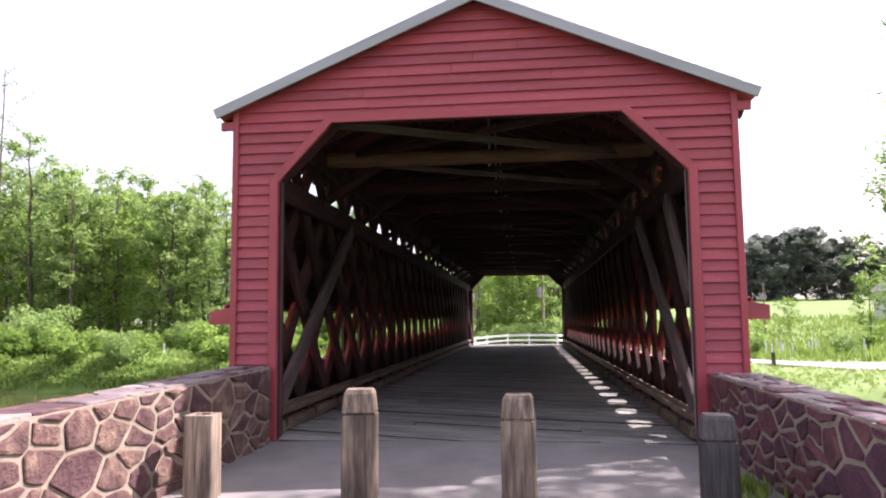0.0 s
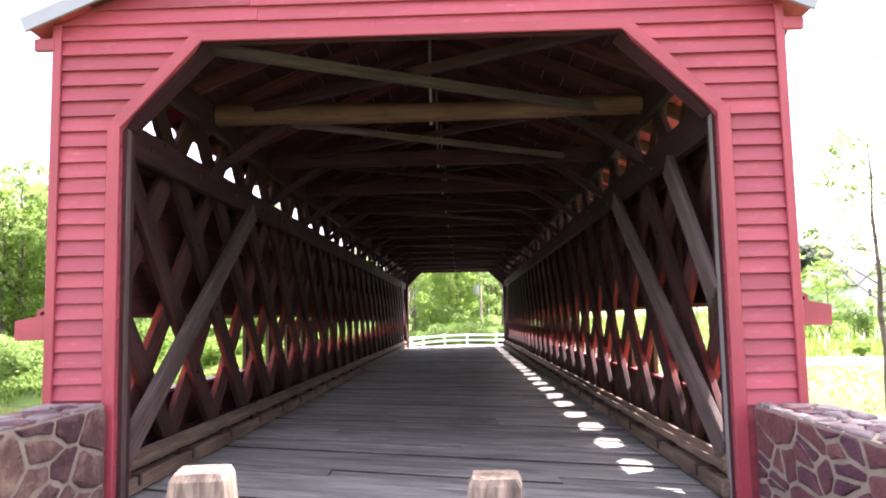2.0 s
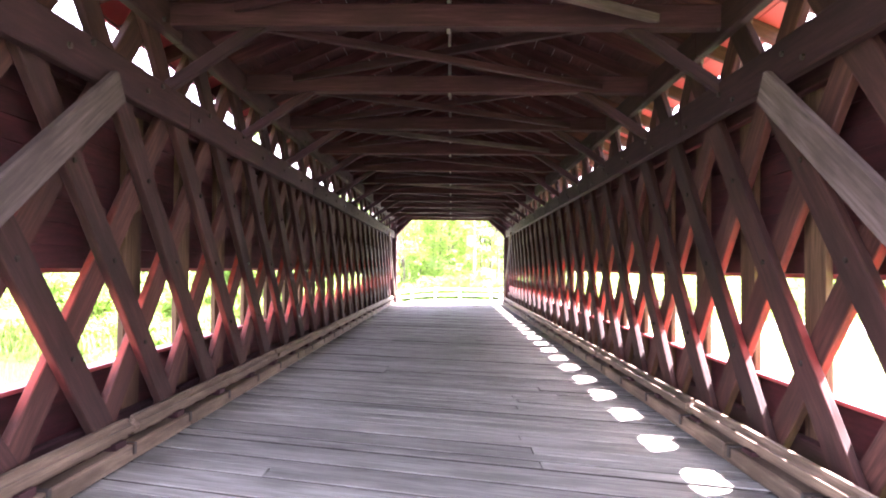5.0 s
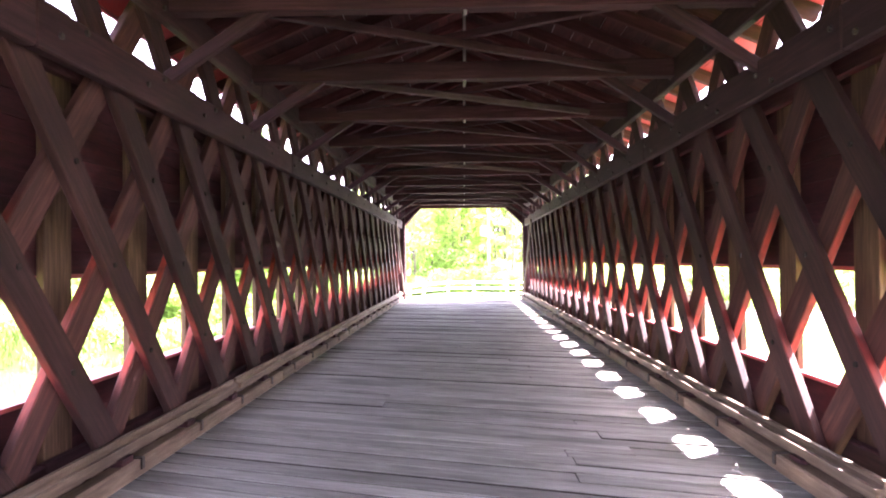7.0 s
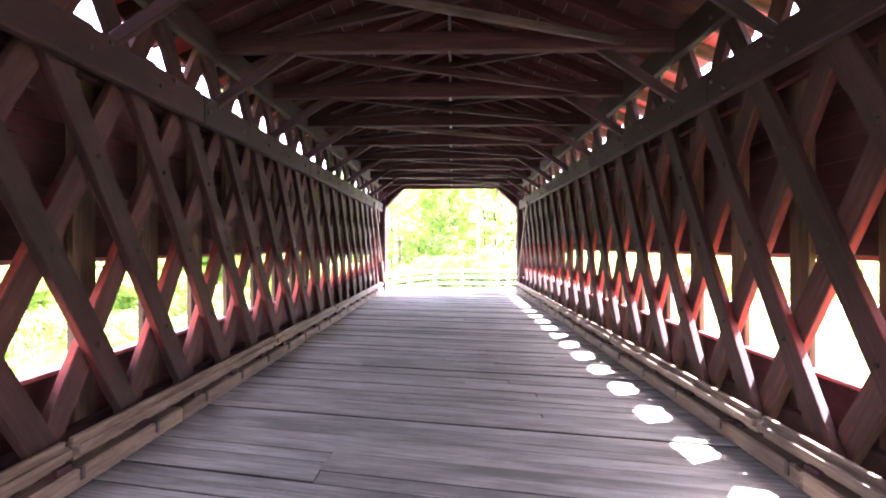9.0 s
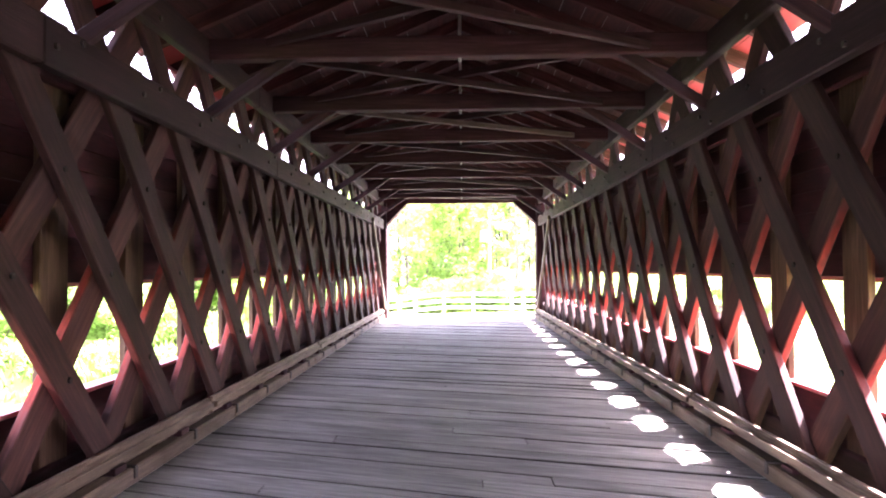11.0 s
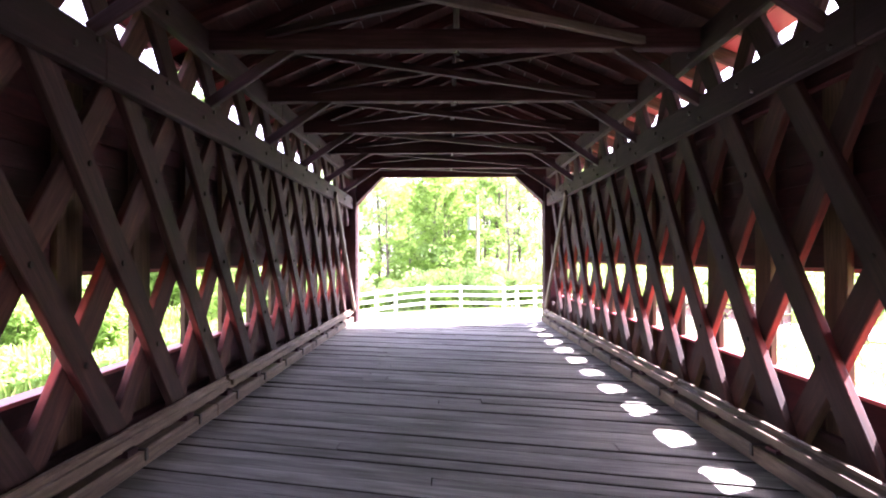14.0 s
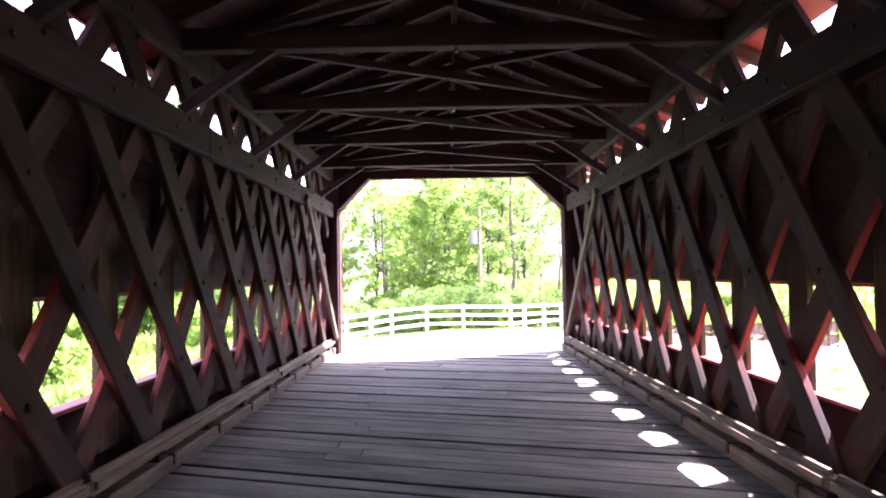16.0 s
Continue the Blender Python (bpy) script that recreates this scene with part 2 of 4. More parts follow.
M_SLATE = mineral("dark_shingles", [(0.3, (0.05, 0.05, 0.055)), (0.7, (0.11, 0.11, 0.12))], 4, 0.8, 0.4, 30)


def water_material():
    m, nt, p = material("creek_water")
    p.inputs["Base Color"].default_value = (0.055, 0.065, 0.025, 1)
    p.inputs["Roughness"].default_value = 0.06
    bumped(nt, p, noise_tex(nt, coords(nt, (1, 1, 1), False), 1.6, 3, 0.5), 0.12, 0.05)
    return m


def glass_material():
    m, nt, p = material("dark_pane")
    p.inputs["Base Color"].default_value = (0.02, 0.025, 0.03, 1)
    p.inputs["Roughness"].default_value = 0.08
    return m


M_WATER, M_GLASS = water_material(), glass_material()


# ---------------------------------------------------------------- building helpers
rng = random.Random(7)
MESHES = {}


def empty(name, at=(0, 0, 0), **tags):
    ob = new(name)
    ob.location = at
    ob.empty_display_size = 0.2
    return tagged(ob, **tags)


def part(name, bm, mat, parent, label=""):
    """Links a bmesh as one mesh object under a thing or a part."""
    me = bpy.data.meshes.new(name)
    bm.normal_update()
    bm.to_mesh(me)
    bm.free()
    me.materials.append(mat)
    ob = new(name, me)
    ob.parent = parent
    return tagged(ob, label=label)


def mesh_of(name, verts, faces, mat, smooth=False):
    me = bpy.data.meshes.new(name)
    me.from_pydata(verts, [], faces)
    me.materials.append(mat)
    if smooth:
        me.polygons.foreach_set("use_smooth", [True] * len(me.polygons))
    me.update()
    return me


def box_mesh(lx, ly, lz, mat, bevel=0.006, wear=0.0):
    """A timber along x with worn edges; pieces of one size share it."""
    key = (round(lx, 2), round(ly, 3), round(lz, 3), mat.name, bevel)
    if key not in MESHES:
        bm = bmesh.new()
        bmesh.ops.create_cube(bm, size=1)
        bmesh.ops.scale(bm, vec=(lx, ly, lz), verts=bm.verts)
        if bevel:
            bmesh.ops.bevel(bm, geom=bm.edges[:], offset=min(bevel, ly * 0.4, lz * 0.4), segments=3 if bevel > 0.03 else 1, affect="EDGES")
        me = bpy.data.meshes.new("timber")
        bm.to_mesh(me)
        bm.free()
        me.materials.append(mat)
        MESHES[key] = me
    return MESHES[key]


def beam(name, a, b, wide, high, mat, parent, up=(0, 0, 1), bevel=0.006, label="", twist=0.0):
    """A timber from a to b; wide across, high along up."""
    a, b = Vector(a), Vector(b)
    x = (b - a).normalized()
    y = Vector(up).cross(x).normalized()
    z = x.cross(y)
    m = Matrix((x, y, z)).transposed().to_4x4()
    m.translation = (a + b) / 2
    ob = new(name, box_mesh((b - a).length, wide, high, mat, bevel))
    ob.parent = parent
    ob.matrix_basis = m @ pose(0, 0, 0, twist, 0, 0)
    return tagged(ob, label=label)


def prism(outline, depth, axis="y"):
    """A bmesh of a flat outline (x, z) pushed back along y by depth."""
    bm = bmesh.new()
    front = [bm.verts.new((x, 0, z)) for x, z in outline]
    back = [bm.verts.new((x, depth, z)) for x, z in outline]
    n = len(outline)
    bm.faces.new(front)
    bm.faces.new(back[::-1])
    for i in range(n):
        bm.faces.new((front[(i + 1) % n], front[i], back[i], back[(i + 1) % n]))
    bmesh.ops.recalc_face_normals(bm, faces=bm.faces)
    return bm


def cylinder(radius, length, mat, sides=10, taper=1.0, bend=0.0, rings=1):
    """A rod up z from the origin."""
    key = ("rod", radius, length, mat.name, sides, taper, rings)
    if key not in MESHES:
        v, f = [], []
        for k in range(rings + 1):
            t = k / rings
            r = radius * (1 + (taper - 1) * t)
            for i in range(sides):
                a = 2 * math.pi * i / sides
                v.append((r * math.cos(a), r * math.sin(a), length * t))
        for k in range(rings):
            for i in range(sides):
                j = (i + 1) % sides
                f.append((k * sides + i, k * sides + j, (k + 1) * sides + j, (k + 1) * sides + i))
        f.append(tuple(range(sides))[::-1])
        f.append(tuple(range(rings * sides, (rings + 1) * sides)))
        MESHES[key] = mesh_of("rod", v, f, mat, False)
    return MESHES[key]


def rod(name, a, b, radius, mat, parent, sides=10, label=""):
    a, b = Vector(a), Vector(b)
    ob = new(name, cylinder(radius, round((b - a).length, 3), mat, sides))
    ob.parent = parent
    ob.matrix_basis = Matrix.Translation(a) @ (b - a).to_track_quat("Z", "Y").to_matrix().to_4x4()
    return tagged(ob, label=label)


def smooth(a, b, x):
    t = min(1.0, max(0.0, (x - a) / (b - a)))
    return t * t * (3 - 2 * t)
# ---------------------------------------------------------------- ground, water, roads
L = 30.5
FAR_ROAD = [Vector(p) for p in ((0.1, 30.4), (0.2, 33.5), (1.0, 37.0), (3.4, 40.6), (8.0, 43.2), (15.0, 44.4), (26.0, 44.6), (45.0, 43.5), (90.0, 40.0))]


def along(path, step):
    """Points on a smooth line through the path, with the way they face and the distance gone."""
    out, gone = [], 0.0
    pts = [path[0] * 2 - path[1], *path, path[-1] * 2 - path[-2]]
    for i in range(1, len(pts) - 2):
        p0, p1, p2, p3 = pts[i - 1:i + 3]
        n = max(1, int((p2 - p1).length / step))
        for k in range(n):
            t = k / n
            q = 0.5 * (2 * p1 + (p2 - p0) * t + (2 * p0 - 5 * p1 + 4 * p2 - p3) * t * t + (3 * p1 - p0 - 3 * p2 + p3) * t ** 3)
            out.append(q)
    out.append(path[-1])
    res = []
    for i, q in enumerate(out):
        way = (out[min(i + 1, len(out) - 1)] - out[max(i - 1, 0)]).normalized()
        res.append((q, way, gone))
        if i + 1 < len(out):
            gone += (out[i + 1] - q).length
    return res


FAR_LINE = along(FAR_ROAD, 1.2)


def far_road_height(s):
    return -1.15 * smooth(0.5, 17, s) - 0.85 * smooth(15, 32, s)


def ground_height(x, y):
    wob = 0.25 * math.sin(x * 0.11 + 1.3) + 0.2 * math.sin(x * 0.043 + y * 0.05)
    near = -0.30 - 0.25 * smooth(4, 12, abs(x)) + 0.02 * min(0, y)
    far = -1.35 - 0.75 * smooth(7, 16, x) + 0.12 * wob + 6.0 * smooth(72, 215, y) * smooth(-10, 40, x) + 3.0 * smooth(60, 200, y)
    far += 0.36 * max(0.0, 1 - ((x - 1.8) / 6.5) ** 2) * max(0.0, 1 - ((y - 48.5) / 6.0) ** 2)
    z = near
    if y > 0:
        bed = -3.7
        z = near + (bed - near) * smooth(0.3, 5.0 + wob, y)
        z = z + (far - z) * smooth(24.5 + 2 * wob + 3.5 * smooth(7, 14, -x) + 5.5 * smooth(14, 26, -x), 30.0 + wob + 3.0 * smooth(7, 14, -x) + 3.5 * smooth(14, 26, -x), y)
    if y <= 0.05:
        road = 0.022 * y - 0.05
        z = road + (z - road) * smooth(3.0, 7.0, abs(x))
    elif y > 24:
        best = min(((q.x - x) ** 2 + (q.y - y) ** 2, s) for q, w, s in FAR_LINE)
        d = math.sqrt(best[0])
        if d < 11:
            road = far_road_height(best[1]) - 0.05
            k = 1 - smooth(3.4, 10, d)
            if y < 30.4:
                k *= smooth(29.7, 30.4, y)
            z = z + (road - z) * k
    return z


def spread(near, far_, count_near, count_far, reach):
    a = [near + (far_ - near) * i / count_near for i in range(count_near + 1)]
    left = [near - reach * (i / count_far) ** 2.2 for i in range(count_far, 0, -1)]
    right = [far_ + reach * (i / count_far) ** 2.2 for i in range(1, count_far + 1)]
    return left + a + right


gx = spread(-40, 60, 125, 16, 2600)
gy = sorted(spread(-16, 64, 110, 18, 2600) + [-0.02, 0.35, 29.72, 30.42])
gv = [(x, y, ground_height(x, y)) for y in gy for x in gx]
nx = len(gx)
gf = [(j * nx + i, j * nx + i + 1, (j + 1) * nx + i + 1, (j + 1) * nx + i) for j in range(len(gy) - 1) for i in range(nx - 1)]
ground = new("ground", mesh_of("ground", gv, gf, M_GROUND, True))
tagged(ground, label="green grassy creek banks and a rising field", category="ground", kind="structure")

wv = [(-400, 0.2, -2.85), (400, 0.2, -2.85), (400, 44, -2.85), (-400, 44, -2.85)]
water = new("water", mesh_of("water", wv, [(0, 1, 2, 3)], M_WATER))
tagged(water, label="still brown-green creek water under the bridge", category="creek", kind="structure")


def ribbon(name, line, half, height, label, lift=0.0):
    v, f = [], []
    cols = 6
    for i, (q, way, s) in enumerate(line):
        side = Vector((way.y, -way.x))
        for k in range(cols + 1):
            t = -1 + 2 * k / cols
            w = half(s) * t
            p = q + side * w
            v.append((p.x, p.y, height(s) - 0.03 * t * t + lift))
    n = cols + 1
    for i in range(len(line) - 1):
        for k in range(cols):
            a = i * n + k
            f.append((a, a + 1, a + n + 1, a + n))
    ob = new(name, mesh_of(name, v, f, M_ASPHALT, True))
    return tagged(ob, label=label, category="road", kind="structure")


ribbon("road", along([Vector((0.08, -0.01)), Vector((0.08, -4)), Vector((0.15, -12)), Vector((0.5, -30)), Vector((3, -80))], 1.0),
       lambda s: 2.62 + 1.2 * smooth(7, 16, s), lambda s: -0.022 * s, "pale worn asphalt approach in front of the bridge", 0.0)
ribbon("road", FAR_LINE, lambda s: 2.6 + 1.7 * smooth(2, 9, s), far_road_height, "sunlit pale asphalt road curving away beyond the bridge", 0.012)

# ---------------------------------------------------------------- covered bridge
bridge = empty("covered_bridge", (0, 0, 0), label="red wooden covered bridge with weathered brown lattice trusses", category="covered bridge")
PERIOD = 1.217
X_IN_L, X_IN_R = -2.22, 2.38
X_OUT_L, X_OUT_R = -2.77, 2.93
PEAK_X = 0.08
SLOPE = 0.423


def flip(side, x):
    """A left-hand x as it is, or mirrored to the right-hand truss."""
    return x if side < 0 else 0.13 - x


def roof_z(x):
    return 5.07 - SLOPE * abs(x - PEAK_X)


def portal(y, facing, name):
    """The gable end: a boarded wall with a chamfered opening; facing -1 looks out to -y."""
    top = [(X_OUT_L, roof_z(X_OUT_L) - 0.10), (PEAK_X, roof_z(PEAK_X) - 0.10), (X_OUT_R, roof_z(X_OUT_R) - 0.10)]
    outline = [(X_OUT_L, -0.02), *top, (X_OUT_R, -0.02), (X_IN_R, -0.02), (X_IN_R, 2.95), (1.68, 3.60), (-1.58, 3.60), (X_IN_L, 2.95), (X_IN_L, -0.02)]
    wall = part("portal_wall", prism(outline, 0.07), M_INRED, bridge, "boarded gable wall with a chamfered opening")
    wall.location = (0, y + (0.004 if facing < 0 else -0.074), 0)

    def outer(z, sgn):
        if sgn < 0:
            return max(X_OUT_L, PEAK_X - (4.98 - z) / SLOPE)
        return min(X_OUT_R, PEAK_X + (4.98 - z) / SLOPE)

    def inner(z, sgn):
        if z <= 2.95:
            return X_IN_L if sgn < 0 else X_IN_R
        t = min(1.0, (z - 2.95) / 0.65)
        return X_IN_L + 0.64 * t if sgn < 0 else X_IN_R - 0.70 * t

    step, z0, k = 0.122, -0.02, 0
    while z0 < 4.88:
        z1 = min(z0 + step + 0.012, 4.96)
        runs = [(-1,), (1,)] if z0 < 3.55 else [(0,)]
        for run in runs:
            sgn = run[0]
            if sgn:
                a0, a1, b0, b1 = outer(z0, sgn), outer(z1, sgn), inner(z0, sgn), inner(z1, sgn)
                lo0, lo1, hi0, hi1 = (a0, a1, b0, b1) if sgn < 0 else (b0, b1, a0, a1)
                pieces = [(lo0, lo1, hi0, hi1)]
            else:
                lo0, lo1, hi0, hi1 = outer(z0, -1), outer(z1, -1), outer(z0, 1), outer(z1, 1)
                cut = lo0 + (hi0 - lo0) * rng.uniform(0.25, 0.75)
                pieces = [(lo0, lo1, cut - 0.002, cut - 0.002), (cut + 0.002, cut + 0.002, hi0, hi1)] if hi1 - lo1 > 2 else [(lo0, lo1, hi0, hi1)]
            for p0, p1, q0, q1 in pieces:
                if q1 - p1 < 0.01:
                    q1 = p1 + 0.01
                cx, cz = (p0 + q0) / 2, (z0 + z1) / 2
                out0, out1 = rng.uniform(0.038, 0.047), 0.008
                sag = rng.uniform(-0.003, 0.003)
                f = facing
                v = [(p0 - cx, f * out0, z0 - cz + sag), (q0 - cx, f * out0, z0 - cz - sag), (q1 - cx, f * out1, z1 - cz), (p1 - cx, f * out1, z1 - cz),
                     (p0 - cx, 0, z0 - cz + sag), (q0 - cx, 0, z0 - cz - sag), (q1 - cx, 0, z1 - cz), (p1 - cx, 0, z1 - cz)]
                faces = [(0, 1, 2, 3), (5, 4, 7, 6), (4, 5, 1, 0), (1, 5, 6, 2), (2, 6, 7, 3), (4, 0, 3, 7)]
                if f > 0:
                    faces = [q[::-1] for q in faces]
                ob = new("clapboard", mesh_of("clapboard", v, faces, M_RED))
                ob.parent = wall
                ob.location = (cx, (-0.004 if f < 0 else 0.074), cz)
        z0 += step
        k += 1
    yy = (-0.052 if facing < 0 else 0.122)
    # trim round the opening, corner boards, rake boards
    beam("casing", (X_IN_L - 0.05, yy, 0), (X_IN_L - 0.05, yy, 2.97), 0.03, 0.10, M_TRIM, wall, (1, 0, 0))
    beam("casing", (X_IN_R + 0.05, yy, 0), (X_IN_R + 0.05, yy, 2.97), 0.03, 0.10, M_TRIM, wall, (1, 0, 0))
    beam("casing", (X_IN_L - 0.045, yy + 0.001, 2.94), (-1.60, yy + 0.001, 3.655), 0.028, 0.10, M_TRIM, wall)
    beam("casing", (X_IN_R + 0.045, yy + 0.001, 2.94), (1.70, yy + 0.001, 3.655), 0.028, 0.10, M_TRIM, wall)
    beam("casing", (-1.62, yy + 0.002, 3.64), (1.72, yy + 0.002, 3.64), 0.026, 0.085, M_TRIM, wall)
    beam("corner_board", (X_OUT_L + 0.035, yy, 0), (X_OUT_L + 0.035, yy, 3.76), 0.03, 0.07, M_TRIM, wall, (1, 0, 0))
    beam("corner_board", (X_OUT_R - 0.035, yy, 0), (X_OUT_R - 0.035, yy, 3.76), 0.03, 0.07, M_TRIM, wall, (1, 0, 0))
    for sgn in (-1, 1):
        xo = X_OUT_L if sgn < 0 else X_OUT_R
        beam("eave_return", (xo - 0.02 * sgn, yy, 3.60), (xo + sgn * 0.14, yy, 3.60), 0.05, 0.10, M_TRIM, wall)
        # lining of the opening
        xi = X_IN_L if sgn < 0 else X_IN_R
        inn = 0.17 if facing < 0 else -0.10
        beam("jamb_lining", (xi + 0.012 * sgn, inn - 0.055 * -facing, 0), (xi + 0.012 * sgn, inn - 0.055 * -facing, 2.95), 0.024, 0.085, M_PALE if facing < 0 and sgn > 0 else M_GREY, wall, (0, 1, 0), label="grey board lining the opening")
        xt = -1.58 if sgn < 0 else 1.68
        beam("jamb_lining", (xi + 0.008 * sgn, inn, 2.96), (xt + 0.008 * sgn, inn, 3.61), 0.024, 0.20, M_BEAM, wall, (0, 1, 0))
        # posts and knee behind the opening
        beam("portal_post", (xi + 0.10 * sgn, inn + 0.03 * -facing, 0), (xi + 0.10 * sgn, inn + 0.03 * -facing, 3.6), 0.15, 0.15, M_BEAM, wall, (0, 1, 0))
    return wall


portal_near = portal(0.0, -1, "near")
portal_far = portal(L, 1, "far")

# roof: metal covering, sheathing boards, rafters
for sgn in (-1, 1):
    xe = PEAK_X + (-3.05 if sgn < 0 else 3.08)
    n = Vector((sgn * SLOPE, 0, 1)).normalized()
    a, b = Vector((PEAK_X, L / 2, roof_z(PEAK_X))), Vector((xe, L / 2, roof_z(xe)))
    mid = (a + b) / 2 - n * 0.025
    wide = (b - a).length
    beam("roof_covering", mid - Vector((0, L / 2 + 0.17, 0)), mid + Vector((0, L / 2 + 0.17, 0)), wide, 0.05, M_ROOF, bridge, n, 0.01, "grey metal roof covering")
    for yy in (-0.17, L + 0.17):
        beam("roof_fascia", a + Vector((0, yy - L / 2, 0)) - n * 0.08, b + Vector((0, yy - L / 2, 0)) - n * 0.066, 0.03, 0.12, M_ROOF, bridge, (0, 0, 1), 0.004, "grey metal fascia")
    count = 13
    for i in range(count):
        t0 = (i + 0.5) / count
        c = a + (b - a) * t0 - n * 0.068
        for j in range(3):
            y0, y1 = -0.12 + j * (L + 0.24) / 3, -0.12 + (j + 1) * (L + 0.24) / 3 - 0.006
            beam("sheathing_board", (c.x, y0, c.z), (c.x, y1, c.z), wide / count - 0.008, 0.03, M_SOFFIT if i > 10 else M_ROOFBOARD, bridge, n, 0)
    y = 0.35
    while y < L - 0.2:
        p, q = a - n * 0.155, b - n * 0.155
        beam("rafter", (p.x, y, p.z), (q.x, y, q.z), 0.075, 0.14, M_RAFTER, bridge, (0, 0, 1), 0.005)
        y += PERIOD * 2 / 3

# tie beams, cross braces, knees, king rods
ties = [2.50 + 2.385 * k for k in range(12)]
for k, y in enumerate(ties):
    if k == 0:
        v, f, sides, rings = [], [], 14, 16
        for i in range(rings + 1):
            t = i / rings
            r = 0.118 - 0.012 * t + 0.006 * math.sin(9 * t)
            for s in range(sides):
                an = 2 * math.pi * s / sides
                v.append((-2.4 + 4.8 * t, r * math.cos(an) + 0.01 * math.sin(5 * t), r * math.sin(an) + 0.012 * math.sin(7 * t + 1)))
        for i in range(rings):
            for s in range(sides):
                j = (s + 1) % sides
                f.append((i * sides + s, i * sides + j, (i + 1) * sides + j, (i + 1) * sides + s))
        log = new("tie_beam", mesh_of("tie_log", v, f, M_LOG, True))
        log.parent, log.location = bridge, (0.065, y + 0.05, 3.73)
        tagged(log, label="peeled tan log tie beam")
    else:
        beam("tie_beam", (-2.45, y + 0.08, 3.72), (2.58, y + 0.08, 3.72), 0.17, 0.20, M_BEAM, bridge, (0, 0, 1), 0.012)
    for side in (-1, 1):
        beam("knee_brace", (flip(side, -2.37), y + 0.09, 3.10), (flip(side, -1.47), y + 0.09, 3.70), 0.085, 0.10, M_CHORD, bridge, (0, 0, 1), 0.008)
    rod("king_rod", (0.1, y + 0.08, 3.58), (0.1, y + 0.08, 4.86), 0.016, M_ROD, bridge, 8)
    if k + 1 < len(ties):
        y2 = ties[k + 1]
        beam("cross_brace", (-1.75, y + 0.16, 3.69), (1.9, y2, 3.69), 0.075, 0.075, M_CHORD if k % 3 else M_GREY, bridge, (0, 0, 1), 0.006)
        beam("cross_brace", (1.9, y + 0.16, 3.77), (-1.75, y2, 3.77), 0.075, 0.075, M_CHORD, bridge, (0, 0, 1), 0.006)
for y0, y1 in ((0.25, ties[0]), (ties[-1] + 0.1, L - 0.15)):
    beam("cross_brace", (-1.9, y0, 3.70), (1.95, y1, 3.70), 0.09, 0.09, M_GREY, bridge, (0, 0, 1), 0.006)
    beam("cross_brace", (1.95, y0, 3.79), (-1.9, y1, 3.79), 0.09, 0.09, M_CHORD, bridge, (0, 0, 1), 0.006)

def iron_strap(x, y, side):
    """A flat iron that lies across the curb's top and bends down over its road face."""
    t, w, d = 0.012, 0.075, 0.075
    top = [(0.07, 0), (-w, 0), (-w, -d), (-w - t, -d), (-w - t, t), (0.07, t)]
    ob = part("iron_strap", prism([(px * side, pz) for px, pz in top], 0.045), M_IRON, bridge, "rusty iron strap over the curb")
    ob.location = (x, y - 0.022, 0.146)


